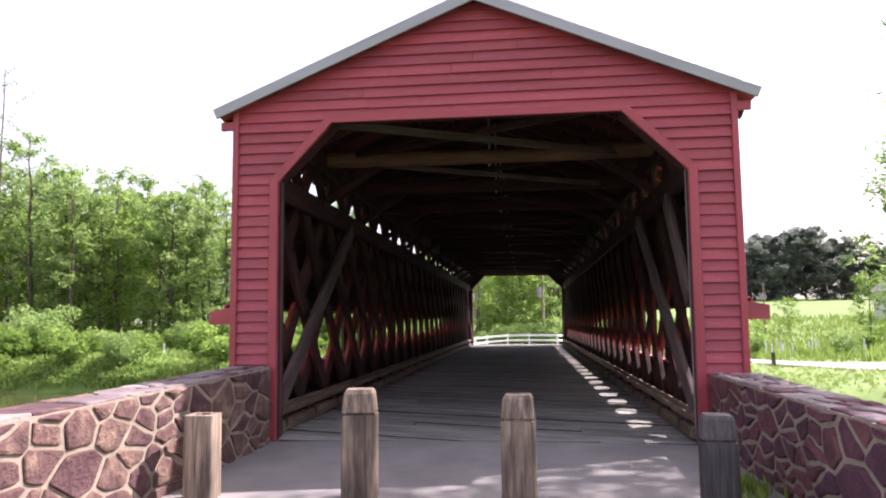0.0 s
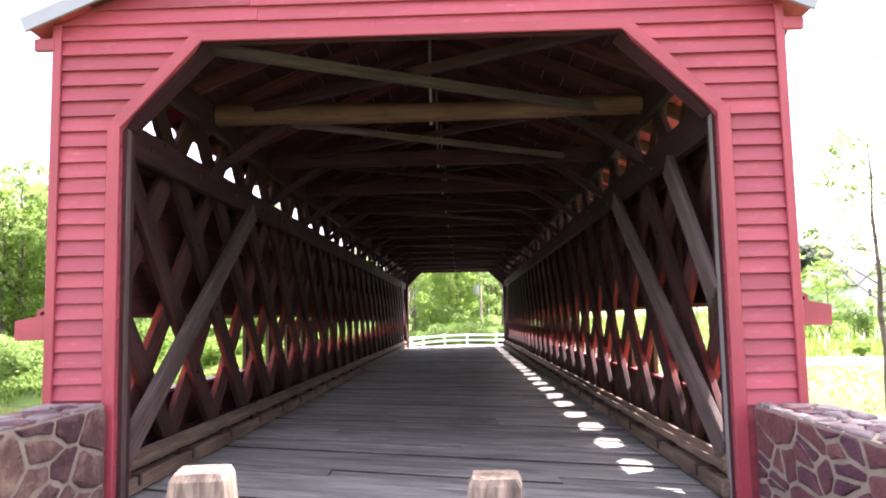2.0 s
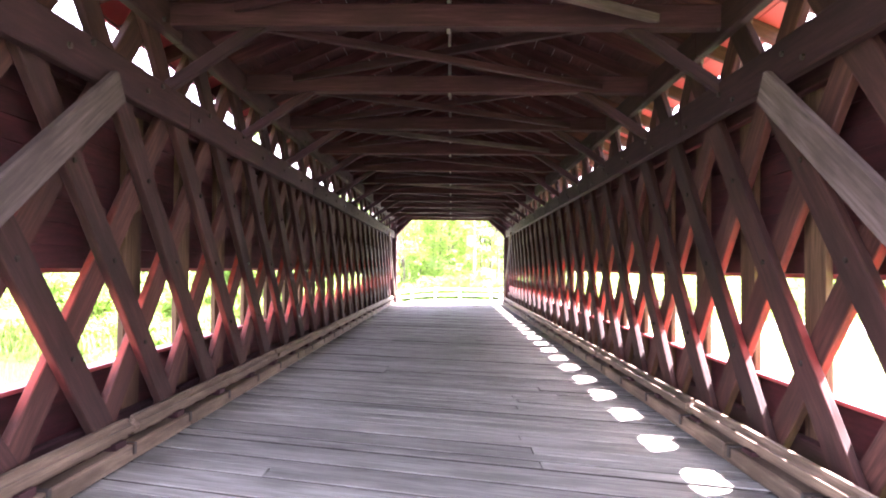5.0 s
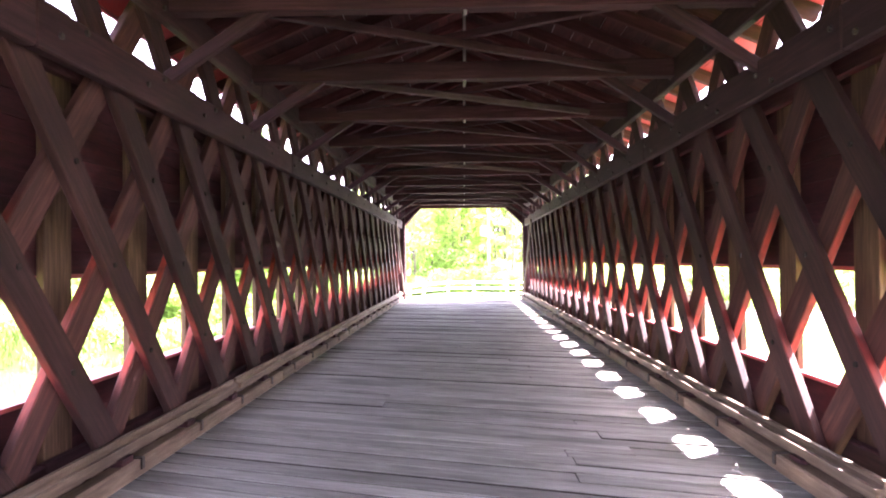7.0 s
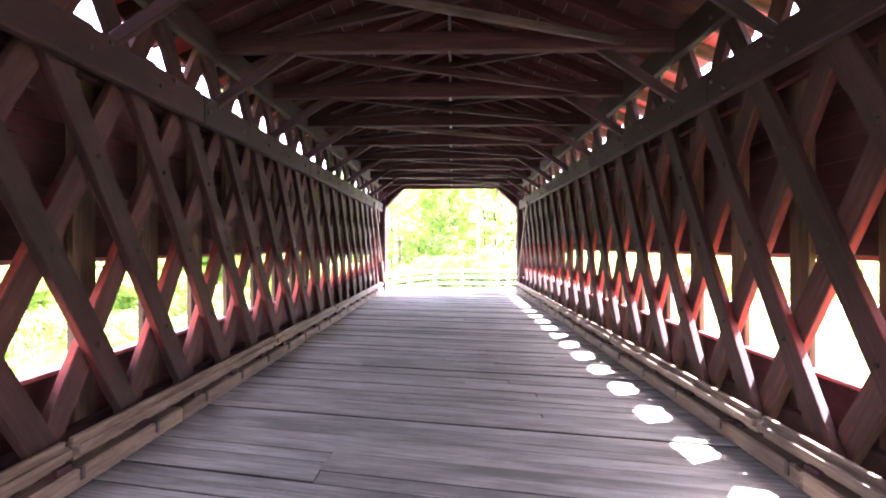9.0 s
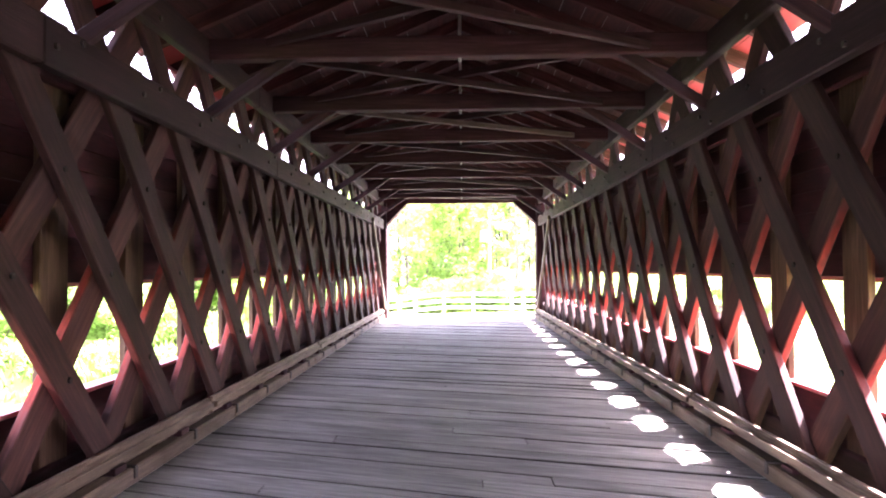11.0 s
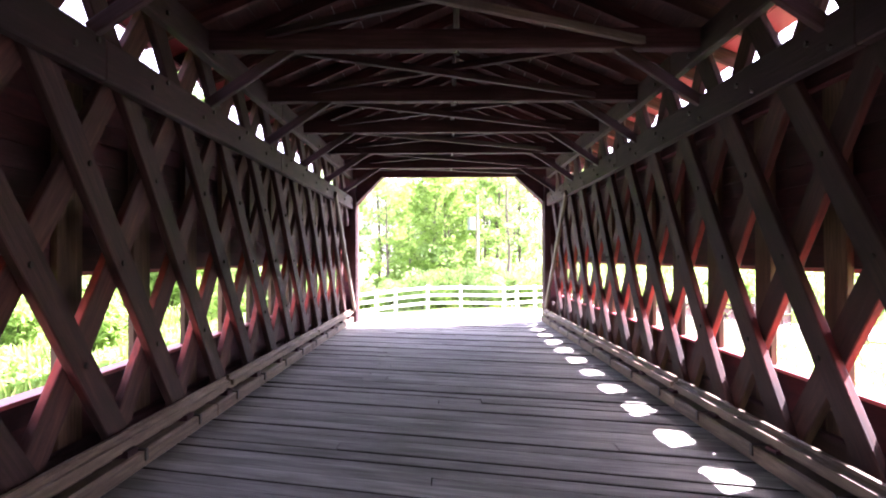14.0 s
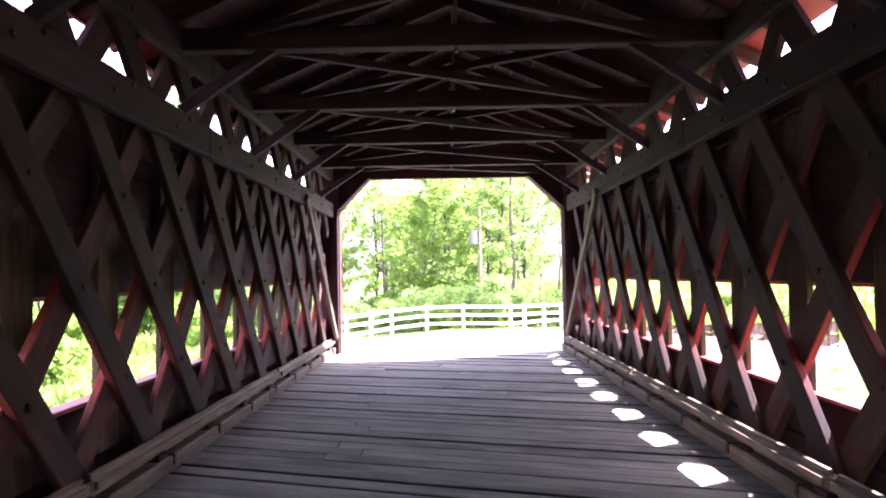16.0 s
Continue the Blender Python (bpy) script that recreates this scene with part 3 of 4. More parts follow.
# lattice trusses, chords, siding
W_PLANK, L_PERIOD = 0.250, 1.2225
for side in (-1, 1):
    yc, zc, RISE = (5.335, 1.557, 1.105) if side < 0 else (6.744, 1.585, 1.15)
    for layer, lean in ((0, -1), (1, 1)):
        lean = lean if side < 0 else -lean
        x = flip(side, -2.458 - 0.070 * layer)
        k0 = -8
        for k in range(k0, 26):
            y_at = yc + L_PERIOD * k
            z_lo, z_hi = 0.01, 3.80
            ya = y_at + (z_lo - zc) / (lean * RISE)
            yb = y_at + (z_hi - zc) / (lean * RISE)
            a, b = Vector((x, ya, z_lo)), Vector((x, yb, z_hi))
            lo, hi = 0.30, L - 0.30
            ts = [0.0, 1.0]
            for lim in (lo, hi):
                t = (lim - ya) / (yb - ya)
                if (ya < lim) == (lim == lo) and not (lo <= ya <= hi):
                    ts[0] = max(ts[0], t) if 0 < t < 1 else ts[0]
                if not (lo <= yb <= hi):
                    if (lim == lo and yb < lo) or (lim == hi and yb > hi):
                        ts[1] = min(ts[1], t) if 0 < t < 1 else ts[1]
            if max(ya, yb) < lo + 0.1 or min(ya, yb) > hi - 0.1:
                continue
            pa, pb = a + (b - a) * ts[0], a + (b - a) * ts[1]
            if (pb - pa).length < 0.5:
                continue
            w = W_PLANK + rng.uniform(-0.012, 0.012)
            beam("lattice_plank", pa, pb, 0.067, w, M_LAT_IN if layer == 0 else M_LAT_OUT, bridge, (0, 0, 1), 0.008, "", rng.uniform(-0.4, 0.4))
    for x0, x1, z0, z1, mat in ((-2.325, -2.420, 2.80 if side < 0 else 2.86, 3.09 if side < 0 else 3.16, M_CHORD), (-2.325, -2.420, 3.54, 3.82, M_CHORD), (-2.582, -2.66, 2.83, 3.12, M_BEAM),
                                (-2.582, -2.66, 0.0, 0.30, M_BEAM)):
        xm, y0 = flip(side, (x0 + x1) / 2), 0.26
        first = rng.uniform(3, 6)
        while y0 < L - 0.3:
            y1 = min(L - 0.26, y0 + first)
            first = rng.uniform(4.8, 6.4)
            beam("chord", (xm, y0, (z0 + z1) / 2), (xm, y1 - 0.006, (z0 + z1) / 2), abs(x1 - x0), z1 - z0, mat, bridge, (0, 0, 1), 0.012)
            y0 = y1
    for z in (2.93, 3.04, 3.62):
        for k in range(-4, 21):
            y = yc + PERIOD * (k + (0.25 if z < 3 else 0.5))
            if 0.5 < y < L - 0.5:
                x = flip(side, -2.325)
                rod("bolt", (x, y, z), (x - 0.02 * side, y, z), 0.022, M_IRON, bridge, 6)
    # one wooden peg through each crossing of the lattice
    for m in range(-2, 4):
        z = zc + m * L_PERIOD * RISE / 2
        for k in range(-6, 22):
            y = yc + L_PERIOD * (k + 0.5 * (m % 2)) + 0.05 * rng.uniform(-1, 1)
            if 0.4 < z < 2.75 and 0.7 < y < L - 0.7:
                x = flip(side, -2.426)
                rod("trunnel", (x, y, z), (x - 0.016 * side, y, z), 0.021, M_EDGE, bridge, 7)
    # siding on the outside, with the long window and its hood
    xs = flip(side, -2.735)
    sill = 0.70 if side < 0 else 0.62
    for z0, z1 in ((-0.35, sill), (1.50, 3.32)):
        n = max(1, round((z1 - z0) / 0.165))
        for i in range(n):
            za, zb = z0 + (z1 - z0) * i / n, z0 + (z1 - z0) * (i + 1) / n
            for j in range(5):
                ya, yb = 0.08 + (L - 0.16) * j / 5, 0.08 + (L - 0.16) * (j + 1) / 5 - 0.004
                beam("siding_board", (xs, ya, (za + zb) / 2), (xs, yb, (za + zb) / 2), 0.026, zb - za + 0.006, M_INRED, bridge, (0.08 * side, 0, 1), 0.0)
    for i in range(3 if side < 0 else 0):
        xa, za = -2.80 - 0.065 * i, 3.60 + 0.05 * i
        beam("eave_board", (flip(side, xa), 0.08, za), (flip(side, xa), L - 0.08, za), 0.02, 0.10, M_RED, bridge, (0.95 * side, 0, 1), 0.0, "red board under the eaves")
    beam("window_sill", (flip(side, -2.70), 0.1, sill + 0.012), (flip(side, -2.70), L - 0.1, sill + 0.012), 0.14, 0.03, M_SILL, bridge, (0, 0, 1), 0.004)
    hood = prism([(0.0, 1.56), (-0.14, 1.52), (-0.14, 1.46), (-0.115, 1.46), (-0.115, 1.505), (0.0, 1.535)] if side < 0 else [(0.0, 1.56), (0.14, 1.52), (0.14, 1.46), (0.115, 1.46), (0.115, 1.505), (0.0, 1.535)], L - 0.10)
    h = part("window_hood", hood, M_TRIM, bridge, "narrow red hood over the long window")
    h.location = (flip(side, -2.75), 0.05, 0)
    endcap = [(0.0, 1.50), (0.30 * side, 1.44), (0.30 * side, 1.29), (0.0, 1.29)]
    for ye in (0.03, L - 0.05):
        c = part("hood_end", prism(endcap, 0.02), M_TRIM, bridge)
        c.location = (flip(side, -2.75), ye, 0)
    for k in range(-9, 30):
        y = (16.00 if side < 0 else 10.07) + L_PERIOD * k
        if 0.4 < y < L - 0.4:
            beam("siding_post", (flip(side, -2.69), y, -0.3), (flip(side, -2.69), y, 3.31), 0.055, 0.34 if side < 0 else 0.32, M_STUD, bridge, (0, 1, 0), 0.006)
    # curbs: a lower timber on the deck and an upper one on blocks
    xc, xg, zg = (-2.372, -2.375, 0.262) if side < 0 else (2.383, 2.412, 0.240)
    for nm, x, w, z, h, bev, lab in (("curb_timber", xc, 0.13, 0.077, 0.135, 0.016, "worn grey curb timber on the deck"), ("guard_timber", xg, 0.125, zg, 0.150, 0.048, "worn rounded guard timber above the curb")):
        y0 = rng.uniform(0.1, 0.14)
        while y0 < L - 0.2:
            y1 = min(L - 0.07, y0 + rng.uniform(4.2, 5.6))
            beam(nm, (x, y0, z), (x, y1 - 0.008, z), w, h, M_CURB, bridge, (0, 0, 1), bev, lab)
            y0 = y1
    for k in range(-9, 20):
        y = (10.16 if side < 0 else 10.21) + PERIOD * k
        if 0.3 < y < L - 0.3:
            beam("spacer_block", (xg, y - 0.09, zg - 0.09), (xg, y + 0.09, zg - 0.09), 0.10, 0.05, M_BEAM, bridge, (0, 0, 1), 0.003)
            iron_strap(xc, y + (0.16 if side < 0 else 0.20), side)

# long stiffening braces at both ends
beam("end_brace", (-2.285, 0.24, 0.36), (-2.285, 3.83, 2.82), 0.07, 0.24, M_GREY, bridge, (0, 0, 1), 0.012, "grey weathered diagonal end brace")
beam("end_brace", (2.415, 0.26, 0.32), (2.415, 3.92, 2.86), 0.07, 0.25, M_GREY, bridge, (0, 0, 1), 0.012, "grey weathered diagonal end brace")
beam("end_brace", (2.405, 0.26, 1.51), (2.405, 1.40, 2.82), 0.07, 0.23, M_GREY, bridge, (0, 0, 1), 0.012, "grey weathered diagonal end brace")
beam("end_brace", (-2.285, L - 0.30, 0.34), (-2.285, L - 3.4, 2.90), 0.06, 0.16, M_CURB, bridge, (0, 0, 1), 0.012, "pale diagonal end brace")
beam("end_brace", (2.415, L - 0.30, 0.34), (2.415, L - 3.5, 2.90), 0.06, 0.16, M_CURB, bridge, (0, 0, 1), 0.012, "pale diagonal end brace")

# abutments and floor beams under the deck
for y, d in ((-0.02, 0.55), (L + 0.02, -0.55)):
    bm = prism([(-3.0, -3.6), (3.15, -3.6), (3.15, -0.26), (-3.0, -0.26)], abs(d))
    ab = part("abutment", bm, M_STONE, None)
    ab.location = (0, min(y, y + d) + (0.03 if d > 0 else -0.03), 0)
    tagged(ab, label="rough red stone abutment under the bridge end", category="abutment", kind="structure")
for k in range(25):
    y = 0.6 + PERIOD * k
    beam("floor_beam", (-2.70, y, -0.19), (2.83, y, -0.19), 0.15, 0.12, M_BEAM, bridge, (0, 0, 1), 0.006)

# deck: skewed planks on a dark bed
bm = prism([(-2.42, -0.125), (2.55, -0.125), (2.55, -0.062), (-2.42, -0.062)], L - 0.04)
floor = part("floor", bm, M_BEAM, None)
floor.location = (0, 0.02, 0)
tagged(floor, label="grey worn wooden deck of skewed planks", category="bridge deck", kind="structure")
SKEW = math.atan(-0.34)
ca, sa = math.cos(SKEW), math.sin(SKEW)


def clipped(poly, nx_, ny_, c):
    """The part of a flat outline where nx x + ny y <= c."""
    out = []
    for i in range(len(poly)):
        p, q = poly[i], poly[(i + 1) % len(poly)]
        dp, dq = nx_ * p[0] + ny_ * p[1] - c, nx_ * q[0] + ny_ * q[1] - c
        if dp <= 0:
            out.append(p)
        if dp * dq < 0:
            t = dp / (dp - dq)
            out.append((p[0] + t * (q[0] - p[0]), p[1] + t * (q[1] - p[1])))
    return out


def shrunk(poly, k):
    cx, cy = sum(p[0] for p in poly) / len(poly), sum(p[1] for p in poly) / len(poly)
    out = []
    for x, y in poly:
        d = math.hypot(x - cx, y - cy) or 1
        out.append((x + (cx - x) / d * k, y + (cy - y) / d * k))
    return out


def slab(name, poly, rings, mat, parent, matrix):
    """A flat piece from an outline in its own plane: rings of (shrink, height) from the bed to its face."""
    n = len(poly)
    v, f = [], []
    for k, h in rings:
        v += [(x, y, h) for x, y in (shrunk(poly, k) if k else poly)]
    for r in range(len(rings) - 1):
        for i in range(n):
            j = (i + 1) % n
            f.append((r * n + i, r * n + j, (r + 1) * n + j, (r + 1) * n + i))
    f.append(tuple(range((len(rings) - 1) * n, len(rings) * n)))
    ob = new(name, mesh_of(name, v, f, mat))
    ob.parent = parent
    ob.matrix_basis = matrix
    return ob


c = -0.95
while c < L + 0.95:
    w = rng.uniform(0.215, 0.262)
    cuts = [-2.41] + ([rng.uniform(-1.4, 1.6)] if rng.random() < 0.5 else []) + [2.54]
    for x0, x1 in zip(cuts, cuts[1:]):
        g = rng.uniform(0.005, 0.010) if rng.random() < 0.5 else rng.uniform(0.012, 0.025)
        e = 0.003
        corners = [(x0 + e, c - 0.34 * (x0 + e) + g), (x1 - e, c - 0.34 * (x1 - e) + g), (x1 - e, c + w - 0.34 * (x1 - e) - g), (x0 + e, c + w - 0.34 * (x0 + e) - g)]
        poly = clipped(clipped(corners, 0, -1, -0.03), 0, 1, L - 0.03)
        if len(poly) < 3:
            continue
        mx, my = sum(p[0] for p in poly) / len(poly), sum(p[1] for p in poly) / len(poly)
        local = [((p[0] - mx) * ca + (p[1] - my) * sa, -(p[0] - mx) * sa + (p[1] - my) * ca) for p in poly]
        lift = rng.uniform(-0.015, 0.004)
        m = Matrix.Translation((mx, my, lift - 0.03)) @ Matrix.Rotation(SKEW, 4, "Z") @ pose(0, 0, 0, rng.uniform(-1.0, 1.0), 0, 0)
        ob = slab("plank", local, [(0, -0.028), (0, 0.022), (0.004, 0.03)], M_DECK, floor, m)
        ob.location.y -= 0.02
        # side faces take the darker colour, which puts shade into the joints
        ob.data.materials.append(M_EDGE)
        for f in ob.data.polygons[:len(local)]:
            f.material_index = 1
    c += w


# ---------------------------------------------------------------- stone walls, bollards
def cells(w, h, size, seed, gap=(0.004, 0.016), flat=1.0):
    """Uneven stones that fill a face w by h."""
    r = random.Random(seed)
    w *= flat
    pts = []
    for tries in range(int(60 * w * h / size ** 2)):
        ux = r.uniform(0.03, w - 0.03)
        q = (ux, r.uniform(0.02, h - 0.02), size * r.choice((0.3, 0.42, 0.6, 1.0, 1.5, 1.9)) * (0.62 + 0.38 * min(1, abs(ux) / 2.0)))
        if all(math.hypot((q[0] - o[0]) * 0.72, q[1] - o[1]) > 0.5 * (q[2] + o[2]) for o in pts):
            pts.append(q)
    pts = [(a, b) for a, b, c in pts]
    out = []
    for i, (px, py) in enumerate(pts):
        poly = [(0.006, 0.006), (w - 0.006, 0.006), (w - 0.006, h - 0.006), (0.006, h - 0.006)]
        for j, (qx, qy) in enumerate(pts):
            if i == j or abs(qx - px) > 3 * size:
                continue
            dx, dy = qx - px, qy - py
            d = math.hypot(dx, dy)
            dx, dy = dx / d, dy / d
            poly = clipped(poly, dx, dy, dx * (px + qx) / 2 + dy * (py + qy) / 2 - r.uniform(*gap))
            if len(poly) < 3:
                break
        if len(poly) >= 3:
            out.append([(p[0] / flat, p[1]) for p in poly])
    return out


def worn_corners(poly, r):
    """Blunts the corners of a stone and lets its edges wander."""
    out = []
    n = len(poly)
    for i in range(n):
        p, a, b = poly[i], poly[i - 1], poly[(i + 1) % n]
        k = r.uniform(0.03, 0.13)
        out.append((p[0] + (a[0] - p[0]) * k, p[1] + (a[1] - p[1]) * k))
        out.append((p[0] + (b[0] - p[0]) * k, p[1] + (b[1] - p[1]) * k))
        d = math.hypot(b[0] - p[0], b[1] - p[1])
        if d > 0.12:
            t, o = r.uniform(0.35, 0.65), r.uniform(-0.028, 0.012) * min(1, d * 2)
            nx_, ny_ = (b[1] - p[1]) / d, -(b[0] - p[0]) / d
            out.append((p[0] + (b[0] - p[0]) * t + nx_ * o, p[1] + (b[1] - p[1]) * t + ny_ * o))
    return out


def stone_wall(a, b, inside, z_a, z_b, top_a, top_b, thick, seed, label, size=0.34, mat=None, gap=(0.004, 0.016)):
    """A mortared rubble wall from a to b; inside: +1 when the road lies on the right of that way."""
    a, b = Vector((*a, 0)), Vector((*b, 0))
    u = (b - a).normalized()
    n = Vector((u.y, -u.x, 0)) * inside
    w = (b - a).length
    bm = bmesh.new()
    pts = []
    for p, zb, zt in ((a, z_a, top_a), (b, z_b, top_b)):
        for off in (0, -thick):
            pts += [bm.verts.new((p.x + n.x * off, p.y + n.y * off, z)) for z in (zb, zt)]
    for q in ((0, 4, 5, 1), (2, 3, 7, 6), (1, 5, 7, 3), (0, 1, 3, 2), (4, 6, 7, 5), (0, 2, 6, 4)):
        bm.faces.new([pts[i] for i in q])
    bmesh.ops.recalc_face_normals(bm, faces=bm.faces)
    wall = part("stone_wall", bm, M_MORTAR, None)
    tagged(wall, label=label, category="stone wall")
    r = random.Random(seed)
    tilt = math.atan2(top_b - top_a, w)
    up = Vector((0, 0, 1))
    faces = [(a + up * z_a, u, up, n, w, min(top_a - z_a, top_b - z_b) if abs(top_a - top_b) < 0.05 else max(top_a - z_a, top_b - z_b), size, 0.016)]
    slope_u = (u * w + up * (top_b - top_a)).normalized()
    faces.append((a + up * top_a + n * 0.0, slope_u, -n, slope_u.cross(-n), (u * w + up * (top_b - top_a)).length, thick, size * 1.2, 0.014))
    faces.append((a + up * z_a - n * thick, n, up, -u, thick, top_a - z_a, size * 0.8, 0.014))
    for k, (o, du, dv, dn, fw, fh, sz, deep) in enumerate(faces):
        if dn.z < -0.5:
            dn = -dn
        frame_ = Matrix((du, dv, dn)).transposed().to_4x4()
        if frame_.determinant() < 0:
            turn = True
        else:
            turn = False
        frame_.translation = o
        for poly in cells(fw, fh, sz, seed + k, gap, 0.62 if k == 0 else 1.0):
            if k == 0 and abs(top_a - top_b) >= 0.05:
                # keep below the sloping top
                s = ((top_b - z_b) - (top_a - z_a)) / fw
                poly = clipped(poly, -s, 1, top_a - z_a - 0.012)
                if len(poly) < 3:
                    continue
            poly = worn_corners(poly, r)
            if turn:
                poly = poly[::-1]
            cx, cy = sum(p[0] for p in poly) / len(poly), sum(p[1] for p in poly) / len(poly)
            local = [(p[0] - cx, p[1] - cy) for p in poly]
            d = deep * r.uniform(0.6, 1.5)
            m = frame_ @ Matrix.Translation((cx, cy, 0)) @ pose(0, 0, 0, r.uniform(-1.2, 1.2), r.uniform(-1.2, 1.2), 0)
            slab("stone", local, [(0, -0.02), (0.002, d * 0.6), (0.011, d), (0.035, d * r.uniform(0.9, 1.5))], M_CAP if k == 1 and rng.random() < 0.75 else mat or M_STONE, wall, m)
    return wall


stone_wall((-2.27, -0.10), (-2.52, -7.6), -1, -0.28, -0.28, 0.80, 0.70, 0.46, 11, "red sandstone parapet wall with pale mortar beside the road", 0.34, None, (0.007, 0.020))
stone_wall((2.52, -0.10), (2.72, -7.6), 1, -0.28, -0.28, 0.72, 0.64, 0.46, 23, "dark red sandstone parapet wall with pale raised mortar", 0.25, M_STONE_R, (0.007, 0.022))
stone_wall((-2.45, L + 0.12), (-6.4, L + 5.2), 1, -1.5, -1.7, 0.45, -0.45, 0.45, 37, "red sandstone wing wall beyond the bridge", 0.44)
stone_wall((2.65, L + 0.12), (12.5, L + 8.4), -1, -1.6, -2.5, 0.45, -1.0, 0.45, 41, "red sandstone wing wall beyond the bridge", 0.44)


def bollard(x, y, half, high, kind, label, turn=0.0):
    """A square timber bollard with a saw cut below its tapered head; the hollow one is open at the top."""
    base = 0.022 * y - 0.02
    ob = empty("bollard", (x, y, base), label=label, category="bollard", group="bollards across the road")
    ob.rotation_euler = (0, 0, radians(turn))
    high -= base

    def block(name, rings, closed=True, hollow=0.0):
        bm = bmesh.new()
        loops = []
        for z, h in rings:
            c = 0.012
            pts = [(h - c, -h), (h, -h + c), (h, h - c), (h - c, h), (-h + c, h), (-h, h - c), (-h, -h + c), (-h + c, -h)]
            loops.append([bm.verts.new((px * rng.uniform(0.985, 1.015), py * rng.uniform(0.985, 1.015), z)) for px, py in pts])
        if hollow:
            z = rings[-1][0]
            for zz, h in ((z, hollow), (z - 0.14, hollow * 0.8)):
                loops.append([bm.verts.new((h * math.cos(math.pi * (i / 4 - 0.375)), h * math.sin(math.pi * (i / 4 - 0.375)), zz)) for i in range(8)])
        for p, q in zip(loops, loops[1:]):
            for i in range(8):
                bm.faces.new((p[i], p[(i + 1) % 8], q[(i + 1) % 8], q[i]))
        bm.faces.new(loops[-1])
        bm.faces.new(loops[0][::-1])
        bmesh.ops.recalc_face_normals(bm, faces=bm.faces)
        o = part(name, bm, M_POST_SHADE if kind == "dark" else M_POST, ob)
        # grain upwards
        o.data.transform(Matrix.Rotation(radians(90), 4, "Y"))
        o.matrix_basis = Matrix.Rotation(radians(-90), 4, "Y")
        return o

    if kind == "hollow":
        block("shaft", [(-0.3, half), (high, half * 0.97)], True, half * 0.62)
    else:
        cut = high - 0.19
        block("shaft", [(-0.3, half), (cut, half)])
        block("neck", [(cut - 0.01, half * 0.84), (cut + 0.03, half * 0.84)])
        block("head", [(cut + 0.02, half * 0.98), (high - 0.03, half * 0.86), (high, half * 0.74)])
    return ob


bollard(-1.98, -2.45, 0.118, 0.585, "hollow", "pale weathered square timber bollard with a hollow top", 4)
bollard(-0.70, -2.45, 0.135, 0.785, "cut", "weathered grey timber bollard with a saw-cut head", 8)
bollard(0.53, -2.45, 0.128, 0.745, "cut", "weathered grey timber bollard with a cracked head", -3)
bollard(1.99, -2.45, 0.128, 0.600, "dark", "grey timber bollard beside the stone wall, shade in its colour", -6)


# ---------------------------------------------------------------- trees and shrubs
def tube(path, radii, sides=7):
    """Verts and faces of a bent, tapered limb."""
    v, f = [], []
    for i, (p, r) in enumerate(zip(path, radii)):
        d = (path[min(i + 1, len(path) - 1)] - path[max(i - 1, 0)]).normalized()
        a = d.orthogonal().normalized()
        b = d.cross(a)
        for s in range(sides):
            t = 2 * math.pi * s / sides
            v.append(tuple(p + a * (r * math.cos(t)) + b * (r * math.sin(t))))
    for i in range(len(path) - 1):
        for s in range(sides):
            j = (s + 1) % sides
            f.append((i * sides + s, i * sides + j, (i + 1) * sides + j, (i + 1) * sides + s))
    return v, f


def leaves_at(r, centre, radius, count, size, v, f):
    """A loose clump of folded leaf sprays round a limb's end."""
    for _ in range(count):
        while True:
            o = Vector((r.uniform(-1, 1), r.uniform(-1, 1), r.uniform(-1, 1)))
            if o.length < 1:
                break
        p = centre + Vector((o.x, o.y, o.z * 0.75)) * radius
        s = size * r.uniform(0.55, 1.25)
        ax = Vector((r.uniform(-1, 1), r.uniform(-1, 1), r.uniform(-0.6, 0.5))).normalized()
        ay = ax.cross(Vector((r.uniform(-0.6, 0.6), r.uniform(-0.6, 0.6), 1))).normalized()
        fold = ax.cross(ay) * (s * 0.22)
        n = len(v)
        v += [tuple(p - ax * s), tuple(p + ay * s * 0.42 + fold), tuple(p + ax * s), tuple(p - ay * s * 0.42 + fold)]
        f += [(n, n + 1, n + 2), (n, n + 2, n + 3)]


